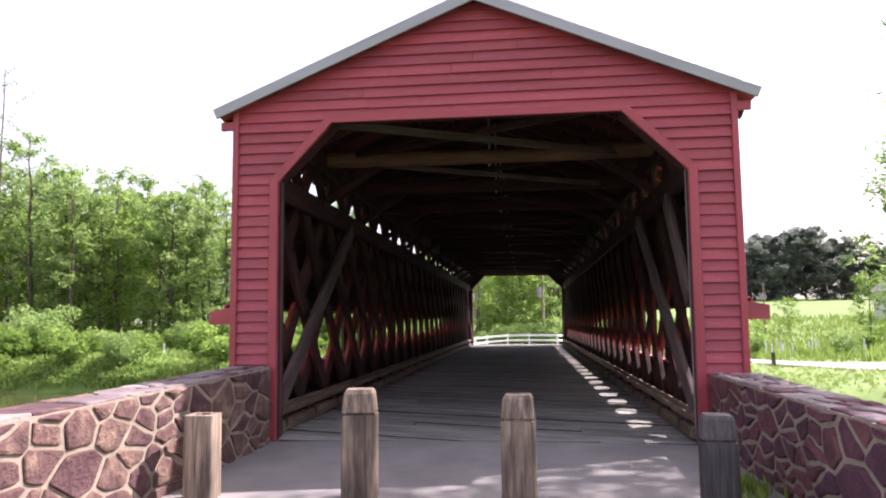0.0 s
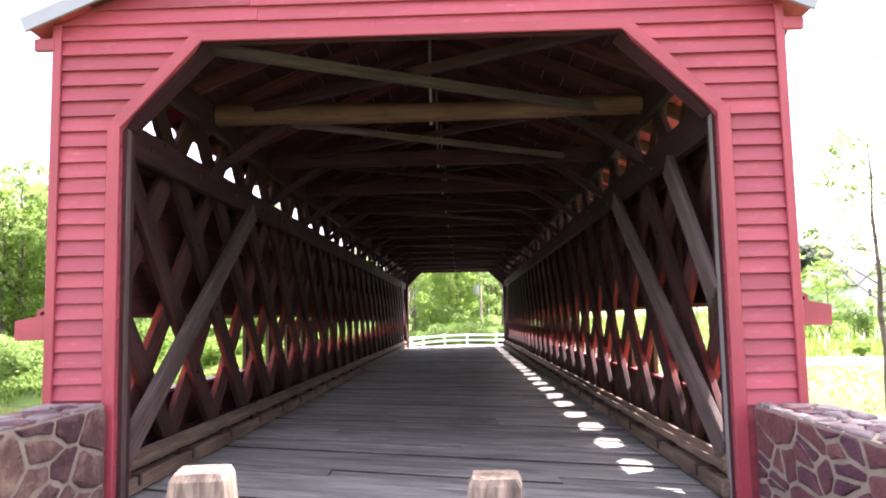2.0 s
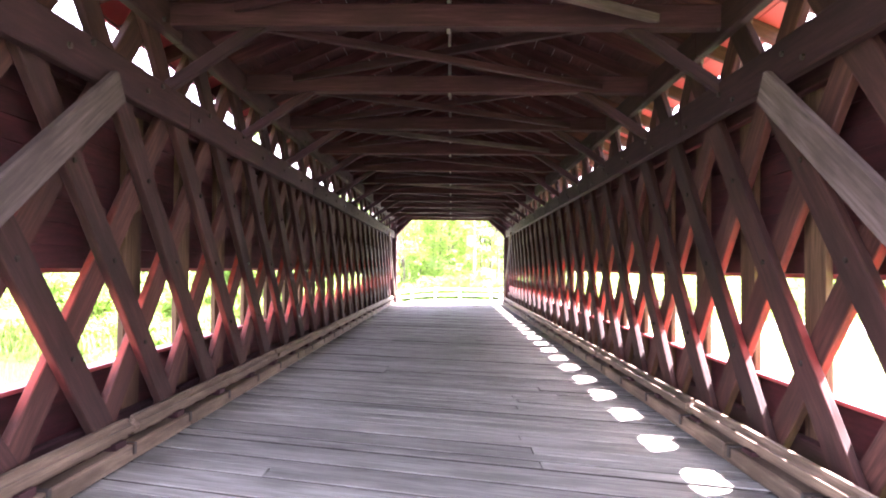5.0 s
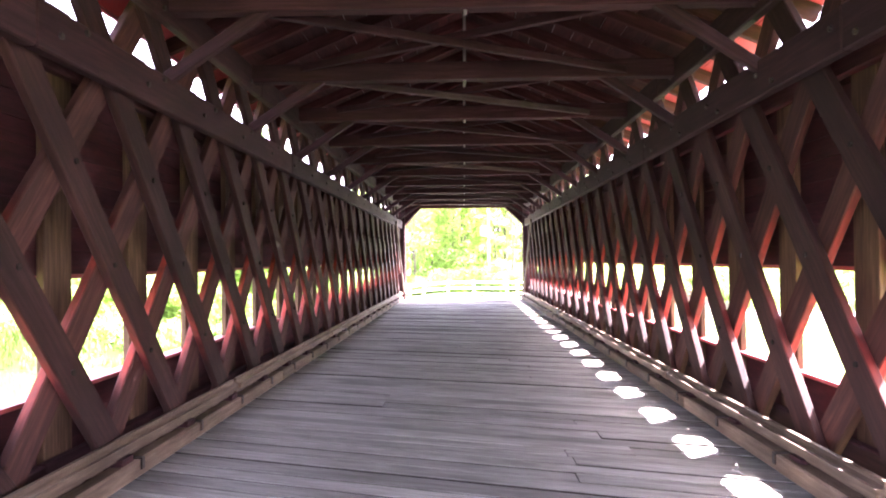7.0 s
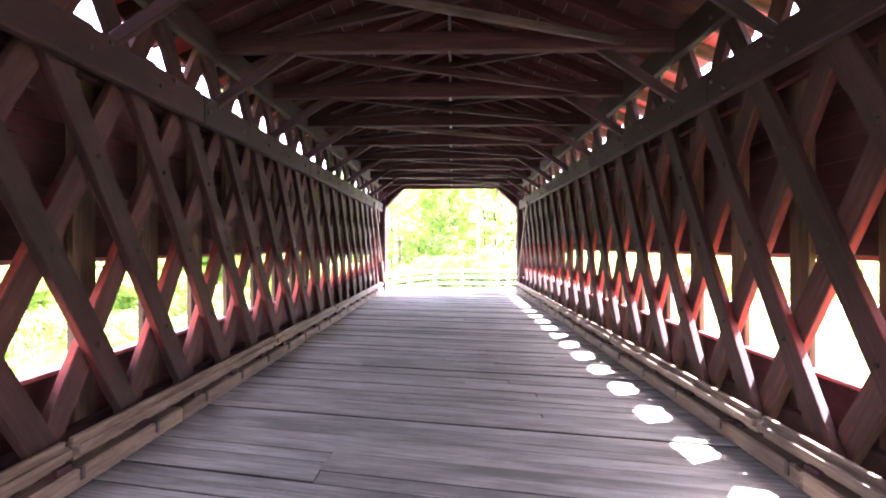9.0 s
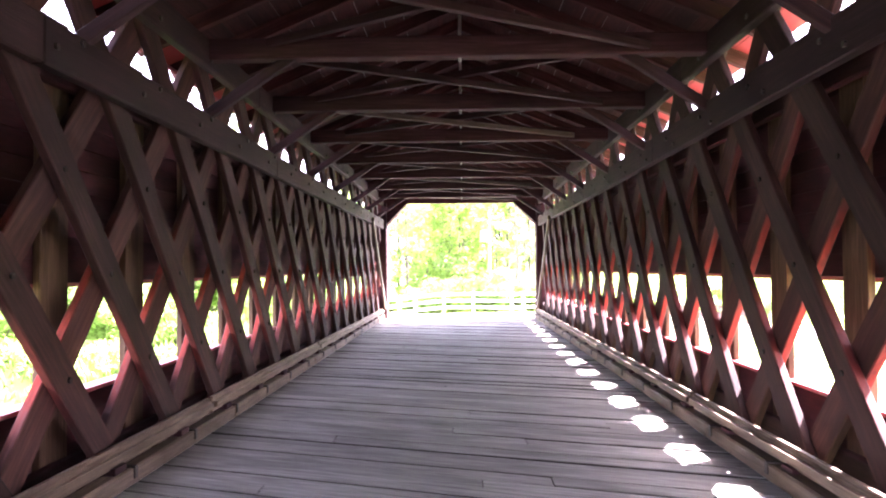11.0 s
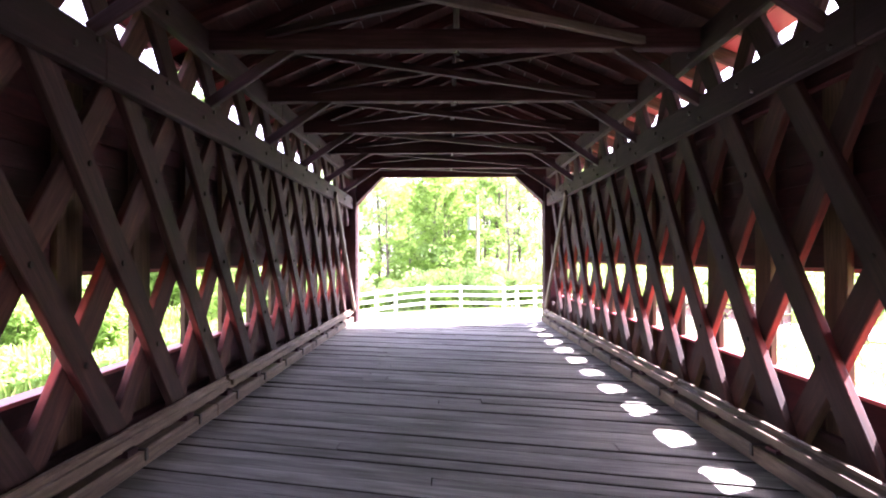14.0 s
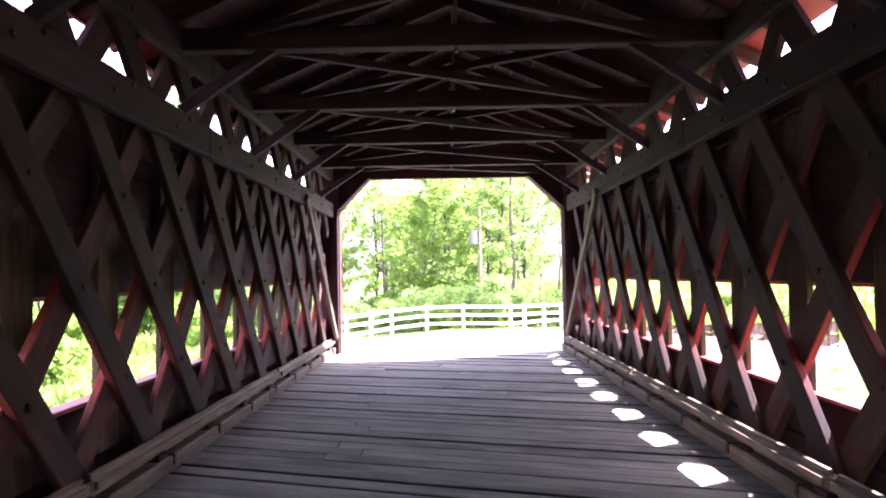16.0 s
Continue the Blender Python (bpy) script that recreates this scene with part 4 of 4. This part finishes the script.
def tree(seed, high, spread_, bare, leaf_mat, size, clumps, per, label, lean=0.0, trunk_r=None, tips=4):
    """A tapered trunk with limbs that fork into twigs, each with a small loose spray of leaves, so that light shows between them."""
    r = random.Random(seed)
    ob = empty("tree", (0, 0, 0), label=label, category="tree")
    path = [Vector((0, 0, -0.3))]
    steps = 8
    dx, dy = r.uniform(-0.3, 0.3) + lean, r.uniform(-0.3, 0.3)
    for i in range(1, steps + 1):
        t = i / steps
        path.append(Vector((dx * t * t * high * 0.12 + r.uniform(-0.12, 0.12), dy * t * t * high * 0.12 + r.uniform(-0.12, 0.12), high * 0.95 * t)))
    r0 = trunk_r or high * 0.011
    v, f = tube(path, [r0 * (1 - 0.85 * i / steps) + 0.012 for i in range(steps + 1)], 8)
    lv, lf = [], []

    def limb(points, radii):
        v2, f2 = tube(points, radii, 5)
        n = len(v)
        v.extend(v2)
        f.extend(tuple(q + n for q in face) for face in f2)

    for k in range(clumps):
        t = bare + (1 - bare) * (k + r.random()) / clumps
        i = min(steps - 1, int(t * steps))
        base = path[i].lerp(path[i + 1], t * steps - i)
        an = k * 2.4 + r.uniform(-0.6, 0.6)
        u = (t - bare) / (1 - bare)
        wide = spread_ * (0.22 + 0.78 * math.sin(math.pi * min(1, u * 0.8 + 0.2)) ** 0.8) * r.uniform(0.4, 1.15)
        tip = base + Vector((math.cos(an) * wide, math.sin(an) * wide, wide * r.uniform(0.25, 0.95)))
        mid = base.lerp(tip, 0.5) + Vector((0, 0, -0.08 * wide + r.uniform(-0.1, 0.15)))
        limb([base, mid, tip], [r0 * 0.32 * (1 - 0.6 * t), r0 * 0.18 * (1 - 0.5 * t), 0.012])
        for j in range(tips):
            q = mid.lerp(tip, (j + 0.6) / tips)
            reach = spread_ * r.uniform(0.12, 0.36)
            a2 = an + r.uniform(-1.4, 1.4)
            end = q + Vector((math.cos(a2) * reach, math.sin(a2) * reach, reach * r.uniform(-0.35, 0.8)))
            limb([q, q.lerp(end, 0.6) + Vector((0, 0, 0.04)), end], [0.02, 0.013, 0.006])
            n = int(per * r.uniform(0.45, 1.3))
            leaves_at(r, end, spread_ * r.uniform(0.10, 0.22), n, size, lv, lf)
            leaves_at(r, q, spread_ * 0.13, n // 3, size, lv, lf)
    leaves_at(r, path[-1], spread_ * 0.2, per, size, lv, lf)
    t_ob = new("trunk", mesh_of("trunk", v, f, M_BARK, True))
    c_ob = new("crown", mesh_of("crown", lv, lf, leaf_mat))
    t_ob.parent = c_ob.parent = ob
    return ob


def shrub(seed, high, leaf_mat, size, label):
    r = random.Random(seed)
    ob = empty("shrub", (0, 0, 0), label=label, category="shrub")
    v, f, lv, lf = [], [], [], []
    for k in range(9):
        an = k * 2.4 + r.random()
        w = high * r.uniform(0.15, 0.6)
        tip = Vector((math.cos(an) * w, math.sin(an) * w, high * r.uniform(0.35, 0.95)))
        v2, f2 = tube([Vector((0, 0, -0.2)), tip * 0.5 + Vector((0, 0, 0.1)), tip], [0.035, 0.022, 0.008], 5)
        n = len(v)
        v += v2
        f += [tuple(q + n for q in face) for face in f2]
        leaves_at(r, tip, high * r.uniform(0.2, 0.34), 130, size, lv, lf)
        leaves_at(r, tip * 0.6, high * 0.25, 60, size, lv, lf)
    a = new("stem", mesh_of("stem", v, f, M_BARK, True))
    b = new("leaves", mesh_of("leaves", lv, lf, leaf_mat))
    a.parent = b.parent = ob
    return ob


WOODS = [tree(101, 14, 2.9, 0.18, M_LEAF, 0.20, 34, 22, "tall slender green woodland tree with a ragged crown"),
         tree(102, 12, 3.1, 0.10, M_LEAF2, 0.20, 34, 23, "bright yellow-green woodland tree with a loose crown"),
         tree(103, 15.5, 2.6, 0.26, M_LEAF, 0.19, 32, 19, "tall thin tree with bare lower trunk"),
         tree(104, 10.5, 3.2, 0.06, M_LEAF2, 0.20, 34, 23, "broad bright green tree at the wood's edge"),
         tree(105, 13, 2.4, 0.32, M_LEAF, 0.18, 26, 15, "thin open-crowned tree with gaps in its leaves")]
SHRUBS = [shrub(201, 2.6, M_LEAF2, 0.17, "bright green leafy shrub on the bank"), shrub(202, 3.4, M_LEAF, 0.19, "mid-green leafy shrub on the bank"),
          shrub(203, 1.7, M_LEAF2, 0.14, "low yellow-green shrub in the grass")]
used = set()


def plant(kinds, x, y, scale, turn, group):
    k = kinds[rng.randrange(len(kinds))]
    m = Matrix.Translation((x, y, ground_height(x, y) - 0.05)) @ Matrix.Rotation(turn, 4, "Z")
    if k.name in used:
        ob = copy_thing(k, m)
    else:
        ob, _ = k, used.add(k.name)
        ob.matrix_basis = m
    ob.scale = (scale, scale, scale * rng.uniform(0.9, 1.12))
    tagged(ob, group=group)
    return ob


def off_road(x, y, gap):
    return all((q.x - x) ** 2 + (q.y - y) ** 2 > gap * gap for q, w, s in FAR_LINE)


# wood across the creek: from far left round to beyond the road's bend
count = 0
for tries in range(1400):
    if count >= 170:
        break
    y = rng.uniform(36, 98)
    x = rng.uniform(-78, 34)
    if x > -7 and y < 54.5:
        continue
    if x > 8 and (y < 60 + x * 0.5 or x > 13 or y > 84):
        continue
    if x < -8 and y < 51 + 0.12 * abs(x) * rng.random():
        continue
    if y > 76 and x < -14 and rng.random() < 0.5 or x > -14 and y < 72 and rng.random() < 0.3 or 0.3 < x < 5.2 and y < 64:
        continue
    if not off_road(x, y, 7):
        continue
    plant(WOODS, x, y, rng.uniform(0.82, 1.12) * (1.0 + 0.34 * smooth(28, 48, -x) if x < -20 else 0.8 if y < 70 else 0.88), rng.uniform(0, 6.3), "trees of the creekside wood")
    count += 1
count = 0
for tries in range(600):
    if count >= 80:
        break
    x, y = rng.uniform(-62, 30), rng.uniform(28, 62)
    if x > -6 and y < 53 or x > 9:
        continue
    if ground_height(x, y) < -1.9 or x < -6 and y > 48 and rng.random() < 0.6:
        continue
    if not off_road(x, y, 6):
        continue
    plant(SHRUBS, x, y, rng.uniform(0.6, 1.15), rng.uniform(0, 6.3), "shrubs along the creek")
    count += 1
for i in range(26):
    x = -44 + 1.35 * i + rng.uniform(-0.5, 0.5)
    y = 31.5 + 4.6 * smooth(8, 26, -x) + rng.uniform(0.6, 2.6)
    if i % 5 in (1, 2, 4):
        continue
    plant([SHRUBS[0], SHRUBS[2]], x, y, rng.uniform(0.8, 1.15), rng.uniform(0, 6.3), "shrubs along the creek")
for i in range(27):
    x = -8.0 + 0.66 * i + rng.uniform(-0.3, 0.3)
    y = 50.0 + max(0, x - 2.5) * 1.15 + rng.uniform(0, 2.2)
    plant([SHRUBS[1], SHRUBS[1], SHRUBS[0]], x, y, rng.uniform(0.36, 0.56), rng.uniform(0, 6.3), "shrubs behind the rail fence")
for x, y, s in ((13, 56, 0.8), (21, 63, 1.0), (27, 58, 0.7), (34, 70, 1.1), (18, 52, 0.55), (40, 62, 0.8), (30, 50.5, 0.5), (24, 78, 1.0), (46, 80, 1.2)):
    plant(SHRUBS, x, y, s, rng.uniform(0, 6.3), "shrubs in the planted meadow")
for x, y, s in ((38, 78, 0.72), (44, 84, 0.8), (50, 96, 0.7), (36, 98, 0.5), (56, 90, 0.9), (33, 112, 0.45)):
    plant([WOODS[1], WOODS[3]], x, y, s, rng.uniform(0, 6.3), "trees at the field's edge")

plant([WOODS[2]], 3.75, 57.0, 0.74, 2.2, "trees of the creekside wood")

# dark broad trees far up the hill, distance haze in their leaf colour
BROAD = tree(301, 19, 8.5, 0.06, M_LEAF3, 0.60, 60, 60, "big dark round-crowned tree on the hill")
BROAD.matrix_basis = Matrix.Translation((60, 184, ground_height(60, 184) - 2.2))
BROAD.scale = (0.85, 0.85, 0.82)
for x, y, s in ((70, 186, 0.95), (80, 190, 0.8), (90, 186, 0.7), (65, 196, 0.9), (43, 196, 0.42)):
    ob = copy_thing(BROAD, Matrix.Translation((x, y, ground_height(x, y) - 2.2)) @ Matrix.Rotation(x, 4, "Z"))
    ob.scale = (s, s, s)

# the tree that hangs over the approach
over = tree(401, 13.5, 4.3, 0.34, M_LEAF, 0.13, 46, 30, "roadside tree whose leafy branches hang over the approach", 0.0, 0.17)
over.matrix_basis = Matrix.Translation((10.2, 2.1, ground_height(10.2, 2.1) - 0.1))
# a long low limb of it that reaches over the wall
limb_r = random.Random(77)
bow = [Vector((0.0, 0.0, 3.6)), Vector((-1.8, -0.1, 4.6)), Vector((-3.6, -0.3, 4.95)), Vector((-4.7, -0.4, 4.8))]
bv, bf = tube(bow, [0.075, 0.05, 0.03, 0.012], 6)
for i in range(26):
    t = 0.9 + 2.1 * i / 25
    k = min(2, int(t))
    q = bow[k].lerp(bow[k + 1], t - k)
    end = q + Vector((limb_r.uniform(-0.55, 0.2), limb_r.uniform(-0.8, 0.8), limb_r.uniform(-1.1, 0.15)))
    v2, f2 = tube([q, q.lerp(end, 0.5) + Vector((0, 0, 0.08)), end], [0.014, 0.009, 0.004], 5)
    bf += [tuple(a + len(bv) for a in face) for face in f2]
    bv += v2
    sv, sf = [], []
    for t2 in (0.45, 0.75, 1.0):
        leaves_at(limb_r, q.lerp(end, t2), 0.22, 9, 0.10, sv, sf)
    spray_ob = new("leaf_spray", mesh_of("leaf_spray", sv, sf, M_LEAF))
    spray_ob.parent = over
limb_ob = new("limb", mesh_of("limb", bv, bf, M_BARK, True))
limb_ob.parent = over
bank = tree(403, 12.5, 3.4, 0.38, M_LEAF, 0.20, 26, 14, "bank tree with sparse hanging leaf sprays", 0.0, 0.16)
bank.matrix_basis = Matrix.Translation((18.6, 27.0, ground_height(18.6, 27.0) - 0.2))
thin = tree(402, 24.5, 3.0, 0.45, M_LEAF, 0.15, 22, 9, "tall thin tree with sparse leaves above the wood", 0.0, 0.15, 3)
thin.matrix_basis = Matrix.Translation((-41.5, 46.0, ground_height(-41.5, 46.0) - 0.2))


# ---------------------------------------------------------------- grass and weeds
def tufts(name, places, high, blades, mat, label, seed):
    r = random.Random(seed)
    v, f = [], []
    for x, y, k in places:
        z = ground_height(x, y)
        for _ in range(blades):
            a = r.uniform(0, 6.283)
            h = high * k * r.uniform(0.5, 1.2)
            w = 0.035 * k * (0.6 + high)
            bx, by = x + r.uniform(-0.25, 0.25) * k, y + r.uniform(-0.25, 0.25) * k
            lx, ly = math.cos(a), math.sin(a)
            t = h * r.uniform(0.15, 0.6)
            n = len(v)
            v += [(bx - ly * w, by + lx * w, z - 0.05), (bx + ly * w, by - lx * w, z - 0.05), (bx + lx * t * 0.4 + ly * w, by + ly * t * 0.4 - lx * w, z + h * 0.62), (bx + lx * t, by + ly * t, z + h)]
            f += [(n, n + 1, n + 2), (n, n + 2, n + 3)]
    ob = new(name, mesh_of(name, v, f, mat))
    return tagged(ob, label=label, category="grass", kind="stuff")


spots = []
while len(spots) < 8000:
    x, y = rng.uniform(-62, 34), rng.uniform(27, 54)
    if rng.random() > 1.35 - abs(y - 31) / 22:
        continue
    if abs(x) < 3.6 and y < 31 or not off_road(x, y, 4.0) or ground_height(x, y) < -2.8:
        continue
    if -6.5 < x < 9 and 30 < y < 50 or x > 8 and y > 48:
        continue
    spots.append((x, y, rng.uniform(0.7, 1.5) * (0.3 if x > 3 else 1.0)))
tufts("grass", spots, 0.42, 7, M_GRASS, "tall bright green grass and weeds on the far bank", 5)
wr = random.Random(15)
wv_, wf_ = [], []
count = 0
while count < 3400:
    x = wr.uniform(-58, -3.6)
    y = 30.2 + 4.6 * smooth(8, 26, -x) + wr.random() ** 1.6 * (17 - 9 * smooth(-24, -18, x))
    if not off_road(x, y, 3.6):
        continue
    k = wr.uniform(0.25, 0.62) * (1 - 0.4 * smooth(-24, -18, x))
    leaves_at(wr, Vector((x, y, ground_height(x, y) + k * 0.75)), k, 16, 0.13, wv_, wf_)
    count += 1
weeds = new("weeds", mesh_of("weeds", wv_, wf_, M_WEED))
tagged(weeds, label="lush bright green broad-leaved weeds on the far bank", category="weeds", kind="stuff")
spots = []
while len(spots) < 1500:
    x, y = rng.choice((-1, 1)) * rng.uniform(3.3, 16), rng.uniform(-9, 3.0)
    if ground_height(x, y) < -2.8:
        continue
    spots.append((x, y, rng.uniform(0.5, 1.1)))
tufts("grass", spots, 0.32, 7, M_GRASS, "green grass on the near bank behind the walls", 6)
spots = [(2.32 + rng.uniform(-0.12, 0.1), rng.uniform(-3.2, -1.6), rng.uniform(0.3, 0.6)) for _ in range(46)]
tufts("grass", spots, 0.30, 6, M_GRASS, "weeds growing at the foot of the stone wall", 8)
spots = []
while len(spots) < 5200:
    x, y = rng.uniform(10, 70), rng.uniform(49, 125)
    spots.append((x, y, rng.uniform(0.8, 1.8)))
tufts("grass", spots, 0.55, 4, M_GRASS, "bright green meadow grass on the rising field", 9)

# ---------------------------------------------------------------- white tree shelters in the meadow
tube_me = cylinder(0.075, 1.25, M_TUBE, 8)
first = None
places = []
for i in range(70):
    places.append((rng.uniform(14, 50), rng.uniform(53, 74)))
for i in range(10):
    places.append((rng.uniform(-36, -14), rng.uniform(40, 44)))
for x, y in places:
    m = Matrix.Translation((x, y, ground_height(x, y) - 0.02)) @ pose(0, 0, 0, rng.uniform(-4, 4), rng.uniform(-4, 4), 0)
    if first is None:
        first = empty("tree_shelter", (0, 0, 0), label="white plastic tree shelter tube on a stake", category="tree shelter", group="tree shelters in the meadow")
        o = new("tube", tube_me)
        o.parent = first
        stake = new("stake", box_mesh(1.4, 0.03, 0.03, M_POST, 0.003))
        stake.parent, stake.matrix_basis = first, pose(0.10, 0, 0.68, 0, 90, 0)
        first.matrix_basis = m
    else:
        copy_thing(first, m)


# ---------------------------------------------------------------- white rail fence round the bend
def fence():
    ob = empty("rail_fence", (0, 0, 0), label="white three-rail wooden fence along the bend", category="fence")
    marks = [Vector(p) for p in ((-5.0, 43.0), (-4.15, 45.2), (-3.25, 46.2), (-2.45, 47.3), (-0.95, 48.4), (0.68, 48.2), (2.78, 48.0), (3.5, 49.0), (4.6, 50.6), (5.7, 52.4), (7.0, 54.2), (8.4, 56.0))]
    pts = []
    for i, q in enumerate(marks):
        w = (marks[min(i + 1, len(marks) - 1)] - marks[max(i - 1, 0)]).normalized()
        z = ground_height(q.x, q.y)
        pts.append(Vector((q.x, q.y, z)))
        beam("post", (q.x, q.y, z - 0.2), (q.x, q.y, z + 1.24), 0.12, 0.12, M_WHITE, ob, (w.x, w.y, 0), 0.01)
    for a, b in zip(pts, pts[1:]):
        side = Vector(((b - a).y, -(b - a).x, 0)).normalized() * 0.075
        for h in (0.38, 0.75, 1.12):
            beam("rail", a + side + Vector((0, 0, h)), b + side + Vector((0, 0, h)), 0.035, 0.13, M_WHITE, ob, (0, 0, 1), 0.005)
    return ob


fence()


# ---------------------------------------------------------------- utility pole, road posts, house
def utility_pole(x, y):
    z = ground_height(x, y)
    ob = empty("utility_pole", (x, y, z), label="wooden utility pole with a grey transformer", category="utility pole")
    a = new("pole", cylinder(0.15, 6.9, M_POLE, 12, 0.62))
    a.parent = ob
    b = new("transformer", cylinder(0.27, 0.85, M_ROOF, 14))
    b.parent, b.location = ob, (-0.40, -0.1, 4.75)
    beam("bracket", (-0.45, -0.05, 5.5), (0.1, -0.02, 5.5), 0.06, 0.08, M_IRON, ob)
    i = new("insulator", cylinder(0.045, 0.16, M_ROD, 8))
    i.parent, i.location = ob, (0.0, 0.0, 6.88)
    return ob


utility_pole(2.05, 61.0)
utility_pole(33.6, 100.0)


def power_line():
    """Two slack wires from the pole up the hill to the next one."""
    ob = empty("power_line", (33.6, 100.0, 6.6), label="two slack dark wires strung along the hill road", category="power line")
    for dz in (0.0, -1.5):
        v, f = tube([Vector((34.0 * t, 6.0 * t, dz - 4.4 * t * (1 - t) + 0.8 * t)) for t in (i / 12 for i in range(13))], [0.014] * 13, 5)
        o = new("wire", mesh_of("wire", v, f, M_IRON))
        o.parent = ob


power_line()

for x, y in ((11.8, 39.4), (13.6, 39.6), (15.6, 39.7)):
    z = ground_height(x, y)
    ob = empty("road_post", (x, y, z), label="short dark timber post at the roadside", category="road post", group="posts along the far road")
    beam("shaft", (0, 0, -0.2), (0, 0, 0.8), 0.2, 0.2, M_BARK, ob, (0, 1, 0), 0.02)


def house(x, y, turn):
    z = ground_height(x, y)
    ob = empty("house", (x, y, z), label="pale grey country house with a dark gable roof", category="house")
    ob.rotation_euler = (0, 0, radians(turn))
    w = part("wall", prism([(-5, -0.5), (5, -0.5), (5, 5.2), (0, 8.2), (-5, 5.2)], 11), M_HOUSE, ob)
    for s in (-1, 1):
        beam("roof", (s * 2.75, -0.4, 6.75), (s * 2.75, 11.4, 6.75), 6.6, 0.22, M_SLATE, ob, (s * 0.6, 0, 1), 0.02)
    for px, pz in ((-2.6, 1.2), (2.2, 1.2), (-2.6, 3.9), (2.2, 3.9)):
        fr = beam("window", (px, -0.05, pz - 0.75), (px, -0.05, pz + 0.75), 0.12, 1.1, M_WHITE, ob, (1, 0, 0), 0.01)
        beam("pane", (-0.62, 0.045, 0), (0.62, 0.045, 0), 0.06, 0.86, M_GLASS, fr)
    return ob


house(66, 112, 25)
house(104, 150, -10)
